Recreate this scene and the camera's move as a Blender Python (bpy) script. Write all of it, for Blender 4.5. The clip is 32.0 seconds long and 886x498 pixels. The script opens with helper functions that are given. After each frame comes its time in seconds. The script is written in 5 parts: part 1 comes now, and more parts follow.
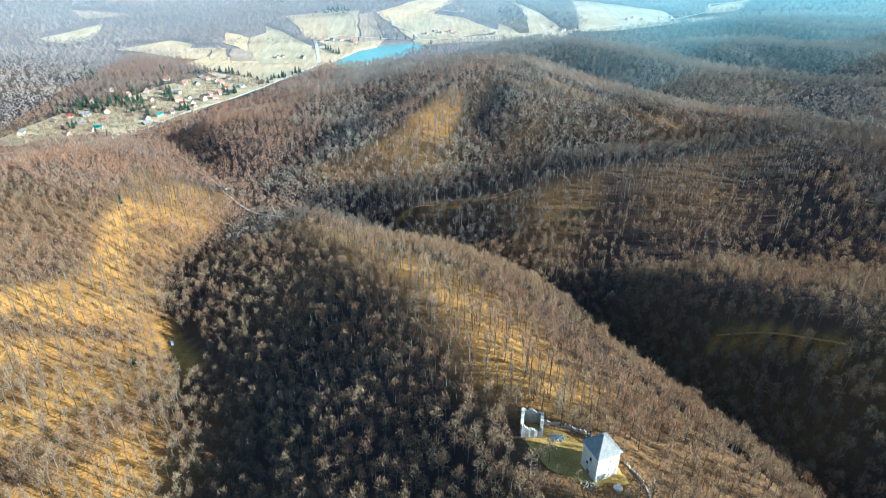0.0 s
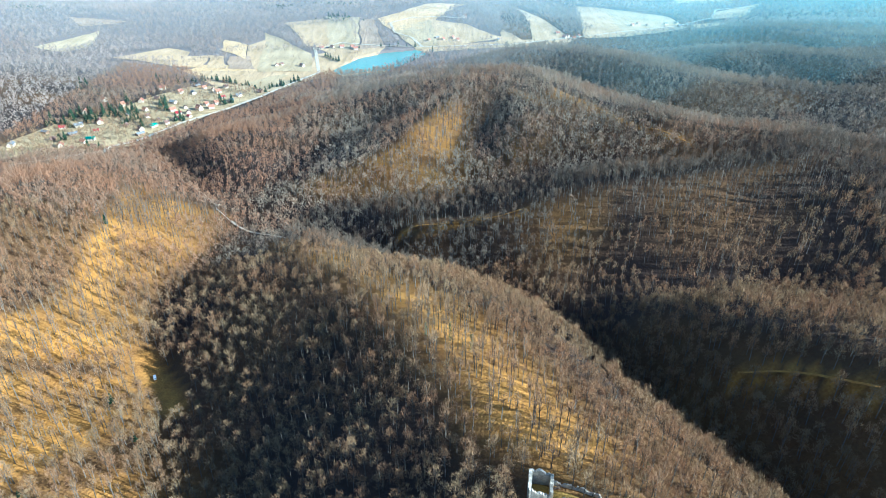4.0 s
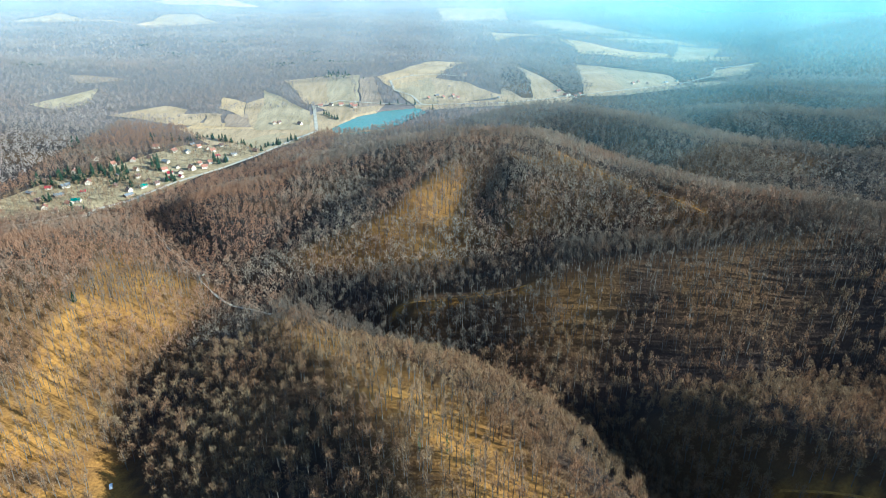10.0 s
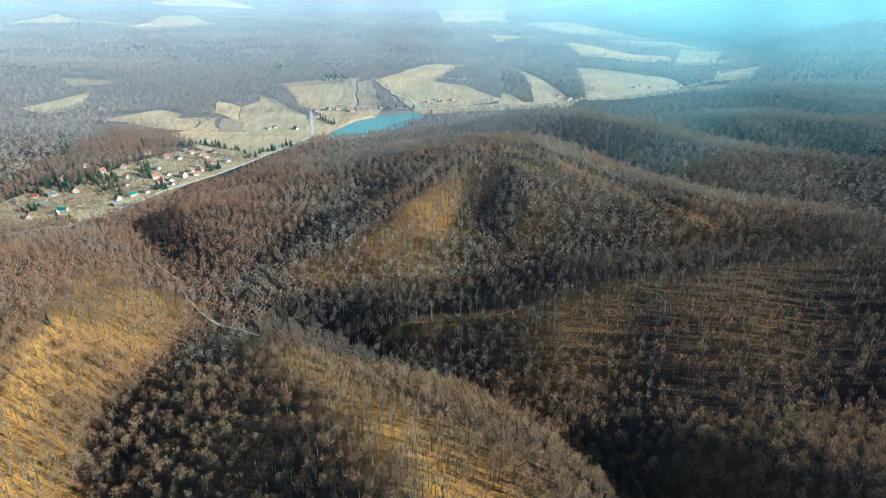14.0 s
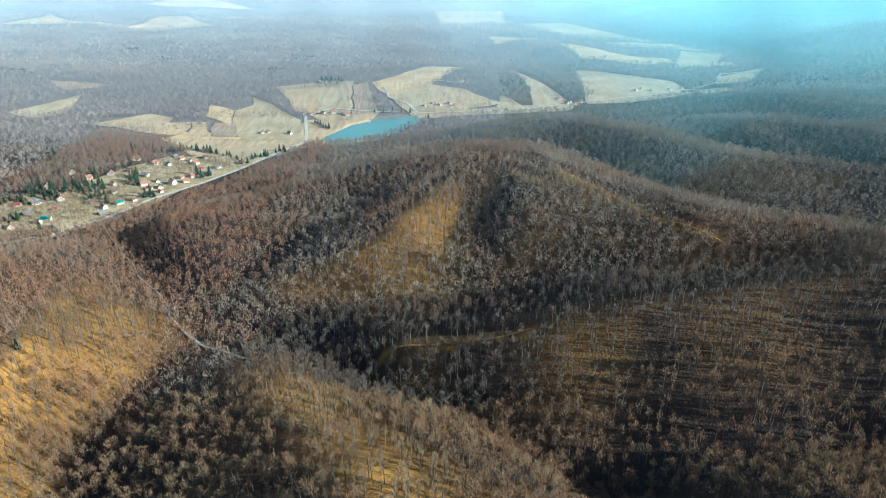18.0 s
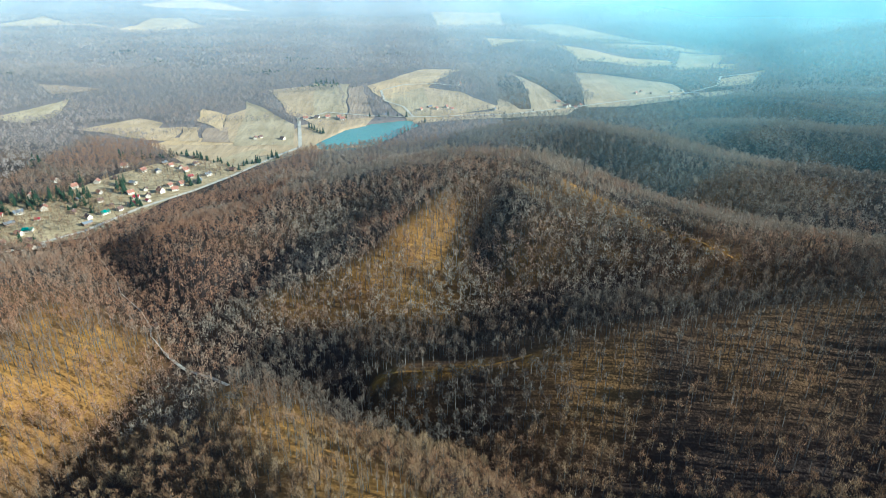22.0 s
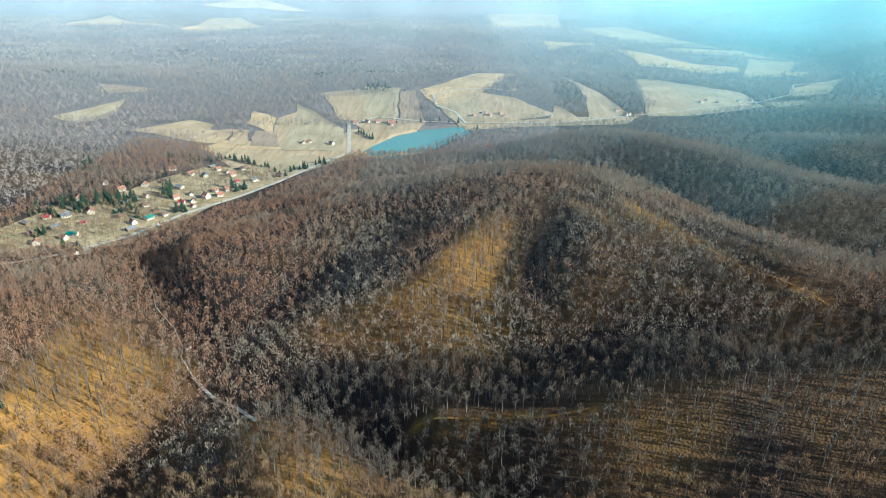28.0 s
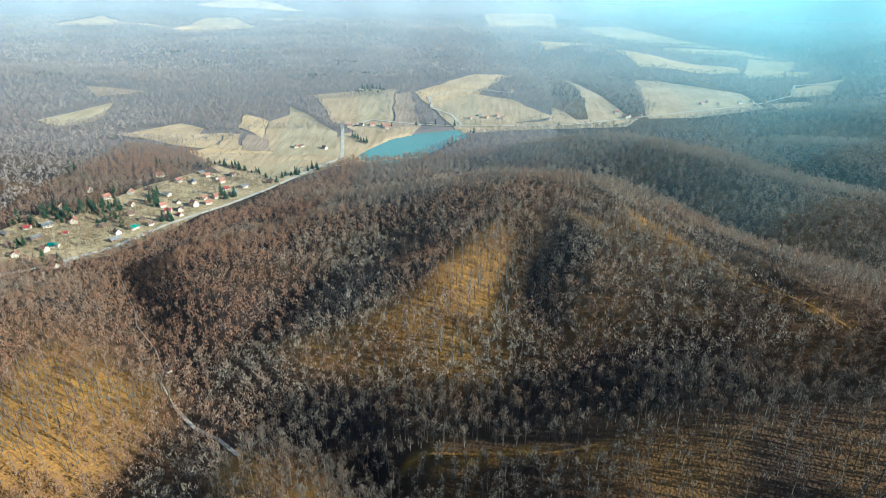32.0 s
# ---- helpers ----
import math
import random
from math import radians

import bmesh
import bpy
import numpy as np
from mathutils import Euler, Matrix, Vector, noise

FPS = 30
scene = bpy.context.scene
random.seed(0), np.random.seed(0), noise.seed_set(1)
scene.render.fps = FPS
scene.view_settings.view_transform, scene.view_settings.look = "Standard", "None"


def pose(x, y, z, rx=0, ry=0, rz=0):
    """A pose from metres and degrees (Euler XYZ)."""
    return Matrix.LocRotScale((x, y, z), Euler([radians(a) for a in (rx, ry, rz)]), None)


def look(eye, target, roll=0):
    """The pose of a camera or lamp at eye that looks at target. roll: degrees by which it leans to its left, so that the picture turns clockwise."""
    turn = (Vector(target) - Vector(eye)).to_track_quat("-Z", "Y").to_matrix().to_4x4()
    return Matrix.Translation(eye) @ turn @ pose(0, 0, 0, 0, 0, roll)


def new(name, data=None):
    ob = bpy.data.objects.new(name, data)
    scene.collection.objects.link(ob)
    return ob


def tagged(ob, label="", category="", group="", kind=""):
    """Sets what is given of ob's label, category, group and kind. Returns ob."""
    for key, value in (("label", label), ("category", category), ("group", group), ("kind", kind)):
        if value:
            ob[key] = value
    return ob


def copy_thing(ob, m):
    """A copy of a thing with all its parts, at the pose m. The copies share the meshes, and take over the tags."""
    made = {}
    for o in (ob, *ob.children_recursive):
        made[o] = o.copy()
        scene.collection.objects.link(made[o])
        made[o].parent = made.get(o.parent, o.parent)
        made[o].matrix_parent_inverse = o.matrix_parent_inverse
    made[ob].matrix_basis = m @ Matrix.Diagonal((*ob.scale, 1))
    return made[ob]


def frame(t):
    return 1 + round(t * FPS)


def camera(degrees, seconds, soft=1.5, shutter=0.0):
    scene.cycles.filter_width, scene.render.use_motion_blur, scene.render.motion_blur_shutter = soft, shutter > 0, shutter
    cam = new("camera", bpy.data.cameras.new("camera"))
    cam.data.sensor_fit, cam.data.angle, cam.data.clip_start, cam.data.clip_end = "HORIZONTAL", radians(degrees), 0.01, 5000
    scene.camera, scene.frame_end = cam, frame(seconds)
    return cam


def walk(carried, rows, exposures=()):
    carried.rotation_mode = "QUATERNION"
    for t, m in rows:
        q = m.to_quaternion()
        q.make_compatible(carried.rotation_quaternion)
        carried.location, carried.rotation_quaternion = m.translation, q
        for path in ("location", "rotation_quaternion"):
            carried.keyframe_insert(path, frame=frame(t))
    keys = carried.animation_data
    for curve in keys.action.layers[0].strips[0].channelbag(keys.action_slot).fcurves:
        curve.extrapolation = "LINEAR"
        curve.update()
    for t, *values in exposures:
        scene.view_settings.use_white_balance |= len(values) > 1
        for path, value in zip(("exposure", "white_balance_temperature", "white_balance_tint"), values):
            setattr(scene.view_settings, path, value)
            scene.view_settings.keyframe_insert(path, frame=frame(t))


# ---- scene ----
# ---- camera and its flight ----
cam = camera(69.5, 32.0, soft=1.0)
# seconds, x, y, z, tilt, heading, lean
FLIGHT = [
    (0, -0.17, -0.39, 322.01, 60.472, 0.012, -0.053),
    (0.5, 0.16, 3.57, 322.02, 60.453, 0.046, -0.015),
    (1, 0.45, 7.58, 322.02, 60.452, 0.096, -0.027),
    (1.5, 0.69, 11.63, 322.03, 60.473, 0.130, -0.014),
    (2, 0.91, 15.71, 322.03, 60.505, 0.178, -0.070),
    (2.5, 1.09, 19.81, 322.04, 60.533, 0.194, -0.077),
    (3, 1.26, 23.93, 322.05, 60.560, 0.240, -0.156),
    (3.5, 1.42, 28.07, 322.07, 60.588, 0.292, -0.237),
    (5.5, 1.96, 44.68, 322.15, 61.958, 0.264, -0.139),
    (6, 2.10, 48.83, 322.17, 62.116, 0.290, -0.200),
    (6.5, 2.24, 52.98, 322.20, 62.218, 0.307, -0.235),
    (7, 2.39, 57.11, 322.23, 62.245, 0.321, -0.240),
    (7.5, 2.55, 61.23, 322.27, 62.263, 0.329, -0.220),
    (8, 2.71, 65.35, 322.31, 62.295, 0.345, -0.200),
    (8.5, 2.89, 69.44, 322.35, 64.085, 0.319, -0.117),
    (9, 3.07, 73.53, 322.39, 65.168, 0.298, -0.065),
    (9.5, 3.26, 77.60, 322.44, 65.229, 0.307, -0.071),
    (10, 3.47, 81.66, 322.49, 65.268, 0.321, -0.100),
    (10.5, 3.68, 85.70, 322.54, 65.286, 0.332, -0.081),
    (11, 3.90, 89.74, 322.59, 65.298, 0.340, -0.082),
    (11.5, 4.12, 93.76, 322.65, 65.314, 0.344, -0.060),
    (12, 4.36, 97.76, 322.71, 65.330, 0.340, -0.034),
    (12.5, 4.59, 101.76, 322.77, 65.347, 0.321, -0.009),
    (13, 4.83, 105.75, 322.84, 65.358, 0.306, -0.008),
    (13.5, 5.07, 109.73, 322.90, 65.353, 0.299, -0.005),
    (14, 5.31, 113.70, 322.97, 65.358, 0.297, -0.027),
    (14.5, 5.54, 117.67, 323.04, 65.350, 0.275, -0.018),
    (16.5, 6.42, 133.52, 323.33, 65.367, 0.185, 0.087),
    (17, 6.61, 137.49, 323.40, 65.375, 0.160, 0.026),
    (17.5, 6.79, 141.46, 323.48, 65.385, 0.135, 0.030),
    (18, 6.95, 145.43, 323.56, 65.394, 0.126, 0.034),
    (18.5, 7.09, 149.42, 323.64, 65.407, 0.104, 0.064),
    (19, 7.21, 153.41, 323.71, 65.409, 0.082, 0.052),
    (19.5, 7.31, 157.42, 323.79, 65.390, 0.034, 0.087),
    (20, 7.39, 161.43, 323.87, 65.388, -0.009, 0.049),
    (20.5, 7.44, 165.46, 323.95, 65.397, -0.070, 0.060),
    (21, 7.47, 169.50, 324.03, 65.426, -0.113, 0.022),
    (21.5, 7.46, 173.56, 324.11, 65.437, -0.140, 0.059),
    (22, 7.44, 177.63, 324.19, 65.447, -0.139, 0.020),
    (22.5, 7.38, 181.71, 324.27, 65.437, -0.125, 0.026),
    (23, 7.30, 185.81, 324.35, 65.433, -0.055, 0.039),
    (23.5, 7.19, 189.93, 324.43, 65.419, 0.018, 0.077),
    (24, 7.05, 194.05, 324.51, 65.415, 0.087, 0.091),
    (24.5, 6.89, 198.19, 324.59, 65.429, 1.106, 0.140),
    (25, 6.70, 202.34, 324.67, 65.491, 1.673, 0.061),
    (25.5, 6.49, 206.50, 324.75, 65.451, 2.140, 0.012),
    (27.5, 5.46, 223.18, 325.08, 65.497, 4.559, -0.055),
    (28, 5.17, 227.34, 325.16, 65.498, 4.564, 0.009),
    (28.5, 4.88, 231.50, 325.25, 65.501, 4.552, 0.014),
    (29, 4.59, 235.64, 325.34, 65.483, 4.507, 0.007),
    (29.5, 4.30, 239.76, 325.43, 65.481, 4.463, -0.001),
    (30, 4.03, 243.86, 325.53, 65.479, 4.411, -0.008),
    (30.5, 3.78, 247.92, 325.63, 65.478, 4.367, -0.018),
    (31, 3.55, 251.94, 325.73, 65.472, 4.320, -0.047),
    (31.5, 3.36, 255.92, 325.84, 65.443, 4.272, -0.034),
    (32, 3.21, 259.84, 325.95, 65.414, 4.225, -0.021),
]
walk(cam, [(t, pose(x, y, z, 0, 0, head) @ pose(0, 0, 0, tilt, 0, 0) @ pose(0, 0, 0, 0, 0, lean)) for t, x, y, z, tilt, head, lean in FLIGHT],
     [(0, 1.74, 4240, 0), (8, 1.66, 4270, 0), (9.5, 1.3, 4360, -1), (13, 1.08, 4400, -1), (32, 1.06, 4600, 0)])

# ---- sky and sun: low winter sun from the east, slightly behind the flight ----
SUN_AZ, SUN_EL = math.atan2(0.955, -0.295), radians(21.5)      # bearing clockwise from +y
sky = bpy.data.worlds.new("sky")
scene.world = sky
sky.use_nodes = True
wn = sky.node_tree.nodes
st = wn.new("ShaderNodeTexSky")
st.sky_type = "NISHITA"
st.sun_disc = False
st.sun_elevation, st.sun_rotation = SUN_EL, SUN_AZ
st.air_density, st.dust_density, st.ozone_density = 1.5, 0.4, 2.5
sky.node_tree.links.new(st.outputs[0], wn["Background"].inputs[0])
wn["Background"].inputs[1].default_value = 0.055
sun = new("sun", bpy.data.lights.new("sun", "SUN"))
sun.data.energy, sun.data.angle, sun.data.color = 5.0, radians(0.6), (1.0, 0.87, 0.645)
sun_way = Vector((math.sin(SUN_AZ) * math.cos(SUN_EL), math.cos(SUN_AZ) * math.cos(SUN_EL), math.sin(SUN_EL)))
sun.matrix_world = look((400, -200, 500), Vector((400, -200, 500)) - sun_way)


# ---- materials ----
def mat(name, low, high, scale=1.0, rough=0.9, fine=8.0, bump=0.3, metal=0.0, attr="", coords="Object", third=None, stripe=None):
    """Two-scale noise between two colours; attr: a per-point tint that shifts towards the third colour."""
    m = bpy.data.materials.new(name)
    m.use_nodes = True
    nt, n = m.node_tree, m.node_tree.nodes
    b = n["Principled BSDF"]
    b.inputs["Roughness"].default_value, b.inputs["Metallic"].default_value = rough, metal
    b.inputs["Specular IOR Level"].default_value = 0.25
    tc = n.new("ShaderNodeTexCoord")
    big, small = n.new("ShaderNodeTexNoise"), n.new("ShaderNodeTexNoise")
    big.inputs["Scale"].default_value, small.inputs["Scale"].default_value = scale, scale * fine
    big.inputs["Detail"].default_value, small.inputs["Detail"].default_value = 3, 4
    for t in (big, small):
        nt.links.new(tc.outputs[coords], t.inputs["Vector"])
    if stripe:          # worked land: drawn out along the furrows
        mp = n.new("ShaderNodeMapping")
        mp.inputs["Rotation"].default_value, mp.inputs["Scale"].default_value = (0, 0, radians(stripe)), (1, 0.12, 1)
        nt.links.new(tc.outputs[coords], mp.inputs["Vector"])
        nt.links.new(mp.outputs[0], small.inputs["Vector"])
    mean = n.new("ShaderNodeMath")
    mean.operation = "ADD"
    nt.links.new(big.outputs["Fac"], mean.inputs[0])
    nt.links.new(small.outputs["Fac"], mean.inputs[1])
    span = n.new("ShaderNodeMapRange")
    span.inputs["From Min"].default_value, span.inputs["From Max"].default_value = 0.72, 1.28
    nt.links.new(mean.outputs[0], span.inputs["Value"])
    mix = n.new("ShaderNodeMix")
    mix.data_type = "RGBA"
    mix.inputs[6].default_value, mix.inputs[7].default_value = (*low, 1), (*high, 1)
    nt.links.new(span.outputs[0], mix.inputs[0])
    out = mix.outputs[2]
    if attr:
        at = n.new("ShaderNodeAttribute")
        at.attribute_name = attr
        mix2 = n.new("ShaderNodeMix")
        mix2.data_type = "RGBA"
        mix2.inputs[7].default_value = (*third, 1)
        nt.links.new(at.outputs["Fac"], mix2.inputs[0])
        nt.links.new(out, mix2.inputs[6])
        out = mix2.outputs[2]
    nt.links.new(out, b.inputs["Base Color"])
    if bump:
        bp = n.new("ShaderNodeBump")
        bp.inputs["Strength"].default_value = bump
        bp.inputs["Distance"].default_value = 0.1 / max(scale, 0.02)
        nt.links.new(small.outputs["Fac"], bp.inputs["Height"])
        nt.links.new(bp.outputs[0], b.inputs["Normal"])
    return m


def canopied(m):
    """Far off the ground is a closed canopy of bare twigs."""
    nt, n = m.node_tree, m.node_tree.nodes
    b, at, mix = n["Principled BSDF"], n.new("ShaderNodeAttribute"), n.new("ShaderNodeMix")
    at.attribute_name, mix.data_type, mix.inputs[7].default_value = "canopy", "RGBA", (0.28, 0.225, 0.19, 1)
    nt.links.new(at.outputs["Fac"], mix.inputs[0])
    nt.links.new(b.inputs["Base Color"].links[0].from_socket, mix.inputs[6])
    nt.links.new(mix.outputs[2], b.inputs["Base Color"])


# Third tone is near-black: shade under the woods put into the litter colour.
LITTER = mat("beech_leaf_litter", (0.29, 0.13, 0.022), (0.51, 0.255, 0.044), 0.03, 0.95, 22, 0.5, attr="painted_shade", third=(0.05, 0.032, 0.022))
BARK = mat("grey_beech_bark", (0.08, 0.066, 0.052), (0.17, 0.145, 0.115), 0.05, 0.85, 10, 0)
TWIGS = mat("bare_twigs", (0.155, 0.10, 0.048), (0.36, 0.245, 0.125), 0.02, 0.9, 10, 0, attr="tint", third=(0.28, 0.155, 0.075))
# Paler, greyer copy for far woods: haze put into the twig colour.
HAZED_FAR_TWIGS = mat("bare_hazed_twigs", (0.25, 0.195, 0.155), (0.40, 0.32, 0.255), 0.006, 0.9, 10, 0, attr="tint", third=(0.34, 0.235, 0.175))
# Darker copy of the twigs: shade of the middle flank put into the colour.
SHADED_TWIGS = mat("bare_shaded_twigs", (0.095, 0.075, 0.055), (0.20, 0.16, 0.115), 0.02, 0.9, 10, 0, attr="tint", third=(0.20, 0.115, 0.06))
# Darker copy of the far twigs: the east ridges' shade put into colour.
EAST_SHADED_TWIGS = mat("bare_east_shaded_twigs", (0.15, 0.12, 0.09), (0.29, 0.235, 0.175), 0.006, 0.9, 10, 0, attr="tint", third=(0.22, 0.155, 0.105))
# Greyer copy for the middle hill, its distance haze put into the colour.
HILL_TWIGS = mat("bare_hill_twigs", (0.17, 0.13, 0.09), (0.33, 0.26, 0.18), 0.01, 0.9, 10, 0, attr="tint", third=(0.28, 0.15, 0.08))
NEEDLES = mat("conifer_needles", (0.012, 0.03, 0.014), (0.035, 0.065, 0.025), 0.4, 0.8, 6, 0.2)
IVY = mat("ivy_leaves", (0.04, 0.075, 0.012), (0.09, 0.14, 0.03), 0.6, 0.6, 6, 0.2)
PASTURE = mat("winter_pasture", (0.40, 0.27, 0.125), (0.60, 0.415, 0.22), 0.016, 0.95, 7, 0.3, stripe=35)
GARDEN = mat("rough_garden_grass", (0.25, 0.175, 0.08), (0.56, 0.41, 0.205), 0.03, 0.95, 6, 0.4)
STUBBLE = mat("stubble_field", (0.50, 0.325, 0.135), (0.69, 0.47, 0.23), 0.02, 0.95, 7, 0.3, stripe=-25)
GREENFIELD = mat("green_pasture", (0.37, 0.27, 0.13), (0.55, 0.41, 0.225), 0.015, 0.95, 7, 0.3, stripe=60)
PLOUGHED = mat("ploughed_field", (0.30, 0.205, 0.12), (0.47, 0.33, 0.205), 0.02, 0.95, 9, 0.4, stripe=15)
ROADSKIN = mat("pale_gravel_road", (0.48, 0.40, 0.28), (0.66, 0.56, 0.41), 0.08, 0.9, 12, 0.2)
STONEWALL = mat("pale_lime_masonry", (0.24, 0.205, 0.16), (0.56, 0.49, 0.38), 0.35, 0.9, 7, 0.5)
RENDERED = mat("whitewashed_render", (0.50, 0.42, 0.30), (0.76, 0.66, 0.50), 0.25, 0.85, 6, 0.2)
SHINGLE = mat("grey_shingle", (0.20, 0.175, 0.14), (0.31, 0.275, 0.225), 0.6, 0.7, 6, 0.3)
# Near-black blocks of this stand in for the shade inside openings.
DARK = mat("dark_opening", (0.015, 0.014, 0.013), (0.03, 0.028, 0.025), 0.5, 0.9, 6, 0)
RED_TILE = mat("red_clay_tiles", (0.29, 0.12, 0.07), (0.42, 0.19, 0.12), 0.5, 0.8, 8, 0.3)
BROWN_TILE = mat("brown_tiles", (0.10, 0.06, 0.045), (0.19, 0.11, 0.08), 0.5, 0.8, 8, 0.3)
CRIMSON = mat("crimson_sheet_roof", (0.28, 0.02, 0.03), (0.38, 0.04, 0.05), 0.5, 0.5, 8, 0.1)
GREEN_SHEET = mat("green_sheet_roof", (0.02, 0.18, 0.13), (0.04, 0.26, 0.19), 0.5, 0.5, 8, 0.1)
GREY_SHEET = mat("grey_sheet_roof", (0.15, 0.15, 0.15), (0.27, 0.27, 0.265), 0.5, 0.6, 8, 0.1)
WOOD = mat("weathered_boards", (0.16, 0.10, 0.06), (0.28, 0.19, 0.12), 0.8, 0.85, 8, 0.3)
CREAM = mat("cream_house_render", (0.48, 0.41, 0.30), (0.62, 0.55, 0.42), 0.3, 0.9, 6, 0.1)
PAINT = mat("white_car_paint", (0.76, 0.76, 0.76), (0.82, 0.82, 0.82), 0.5, 0.25, 6, 0)
RUBBER = mat("black_rubber", (0.015, 0.015, 0.015), (0.03, 0.03, 0.03), 3, 0.8, 6, 0)
GLASSY = mat("dark_window_glass", (0.02, 0.025, 0.03), (0.04, 0.045, 0.05), 0.5, 0.08, 4, 0)
GRASS = mat("castle_grass", (0.25, 0.15, 0.028), (0.50, 0.31, 0.065), 0.12, 0.95, 10, 0.4)
RUBBLE = mat("limestone_rubble", (0.24, 0.22, 0.18), (0.50, 0.46, 0.39), 0.8, 0.9, 6, 0.4)


canopied(LITTER)


def twiggy(m):
    """Fine twigs pass some of the light on."""
    nt, n = m.node_tree, m.node_tree.nodes
    b, thin, mix = n["Principled BSDF"], n.new("ShaderNodeBsdfTranslucent"), n.new("ShaderNodeMixShader")
    nt.links.new(b.inputs["Base Color"].links[0].from_socket, thin.inputs[0])
    mix.inputs[0].default_value = 0.16
    nt.links.new(b.outputs[0], mix.inputs[1])
    nt.links.new(thin.outputs[0], mix.inputs[2])
    nt.links.new(mix.outputs[0], n["Material Output"].inputs["Surface"])


for m in (TWIGS, SHADED_TWIGS, EAST_SHADED_TWIGS, HILL_TWIGS, HAZED_FAR_TWIGS):
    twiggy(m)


def water_material():
    m = bpy.data.materials.new("lake_water")
    m.use_nodes = True
    nt, n = m.node_tree, m.node_tree.nodes
    b = n["Principled BSDF"]
    b.inputs["Base Color"].default_value = (0.13, 0.285, 0.225, 1)
    b.inputs["Roughness"].default_value, b.inputs["Specular IOR Level"].default_value = 0.2, 0.25
    noise_t, bp = n.new("ShaderNodeTexNoise"), n.new("ShaderNodeBump")
    noise_t.inputs["Scale"].default_value, noise_t.inputs["Detail"].default_value = 0.25, 3
    bp.inputs["Strength"].default_value, bp.inputs["Distance"].default_value = 0.12, 0.3
    tc = n.new("ShaderNodeTexCoord")
    nt.links.new(tc.outputs["Object"], noise_t.inputs["Vector"])
    nt.links.new(noise_t.outputs["Fac"], bp.inputs["Height"])
    nt.links.new(bp.outputs[0], b.inputs["Normal"])
    return m


WATER = water_material()

# ---- the lie of the land: ridge crests and stream beds (x, y, height above the lake) ----
CASTLE_SPUR = [(190, 0, 124), (110, 130, 115), (66, 190, 109), (40, 225, 107), (15, 285, 104), (-8, 335, 97), (-42, 395, 86), (-92, 475, 66), (-130, 530, 50), (-165, 575, 33)]
STRIP_BENCH = [(-40, 556, 55), (-24, 553, 56), (44, 545, 61), (90, 540, 78), (141, 536, 92), (217, 528, 97)]
SPUR_SHOULDER = [(150, 190, 92), (118, 250, 89), (103, 295, 81), (78, 372, 65), (45, 428, 54), (-25, 480, 48), (-85, 528, 42)]
WEST_STREAM = [(-60, -60, 66), (-75, 60, 57), (-105, 180, 46), (-138, 279, 38), (-176, 345, 35), (-200, 395, 33), (-222, 479, 29), (-208, 560, 26),
               (-205, 620, 23), (-240, 665, 20), (-300, 745, 14), (-355, 815, 10), (-441, 921, 3)]
MILL_STREAM = [(-205, 635, 22), (-150, 620, 20), (-85, 572, 20), (-10, 520, 21), (55, 470, 22), (92, 425, 24), (124, 366, 27), (142, 318, 31), (186, 240, 38), (215, 180, 42), (260, 110, 50)]
WEST_CREST = [(-420, 60, 118), (-420, 200, 120), (-420, 350, 116), (-400, 450, 108), (-390, 550, 92), (-385, 650, 68), (-390, 740, 42), (-420, 815, 18)]
WEST_SPURS = [[(-395, 505, 102), (-330, 505, 92), (-283, 515, 78), (-250, 550, 52)], [(-420, 330, 116), (-320, 370, 90), (-255, 400, 58)],
              [(-420, 200, 120), (-300, 240, 88), (-230, 265, 68), (-185, 285, 52)]]
WEST_GULLIES = [[(-340, 300, 82), (-250, 315, 60), (-190, 345, 42)], [(-340, 440, 84), (-270, 445, 52)], [(-330, 150, 80), (-210, 200, 60)]]
EAST_NEAR_RIDGE = [(115, 425, 38), (132, 406, 54), (168, 384, 78), (195, 340, 94), (225, 308, 107), (265, 265, 112), (350, 190, 122), (480, 90, 130)]
EAST_DALE = [(70, 470, 33), (140, 450, 45), (243, 435, 60), (310, 395, 76), (420, 330, 95)]
# Added rise, mostly out of view, to shade the slope west of it.
EAST_SHADE_RISE = [(405, 425, 112), (390, 495, 116), (370, 545, 118)]
MIDDLE_RIDGE = [(-130, 605, 30), (-60, 585, 46), (20, 572, 58), (87, 562, 80), (142, 556, 98), (208, 550, 106), (284, 552, 114), (345, 575, 122)]
MIDDLE_GULLY = [(-170, 640, 27), (-100, 640, 36), (0, 622, 48), (80, 618, 62), (150, 622, 74), (205, 605, 84), (250, 598, 96), (300, 602, 104)]
TIP_SHOULDER = [(-318, 872, 34), (-308, 818, 41), (-276, 772, 45), (-245, 738, 46), (-205, 735, 46)]
MAIN_RIDGE = [(-345, 880, 6), (-305, 868, 32), (-220, 895, 48), (-130, 940, 62), (-57, 975, 76), (46, 985, 91), (115, 900, 102), (176, 775, 107), (213, 712, 109),
              (245, 660, 110), (290, 652, 107), (345, 640, 111), (406, 640, 103), (470, 612, 98), (560, 560, 104)]
EAST_LOBE = [(46, 985, 91), (110, 968, 92), (165, 945, 88), (205, 905, 80), (228, 862, 74)]
NORTH_LOBE = [(-57, 1000, 74), (-150, 1035, 44), (-235, 1035, 22), (-290, 1035, 4)]
LOBE_GULLY = [(-330, 960, 3), (-230, 970, 22), (-150, 980, 42)]
SUNNY_SPUR = [(40, 880, 98), (0, 795, 91), (-42, 745, 83), (-66, 710, 69), (-110, 700, 52), (-150, 688, 42), (-178, 665, 30)]
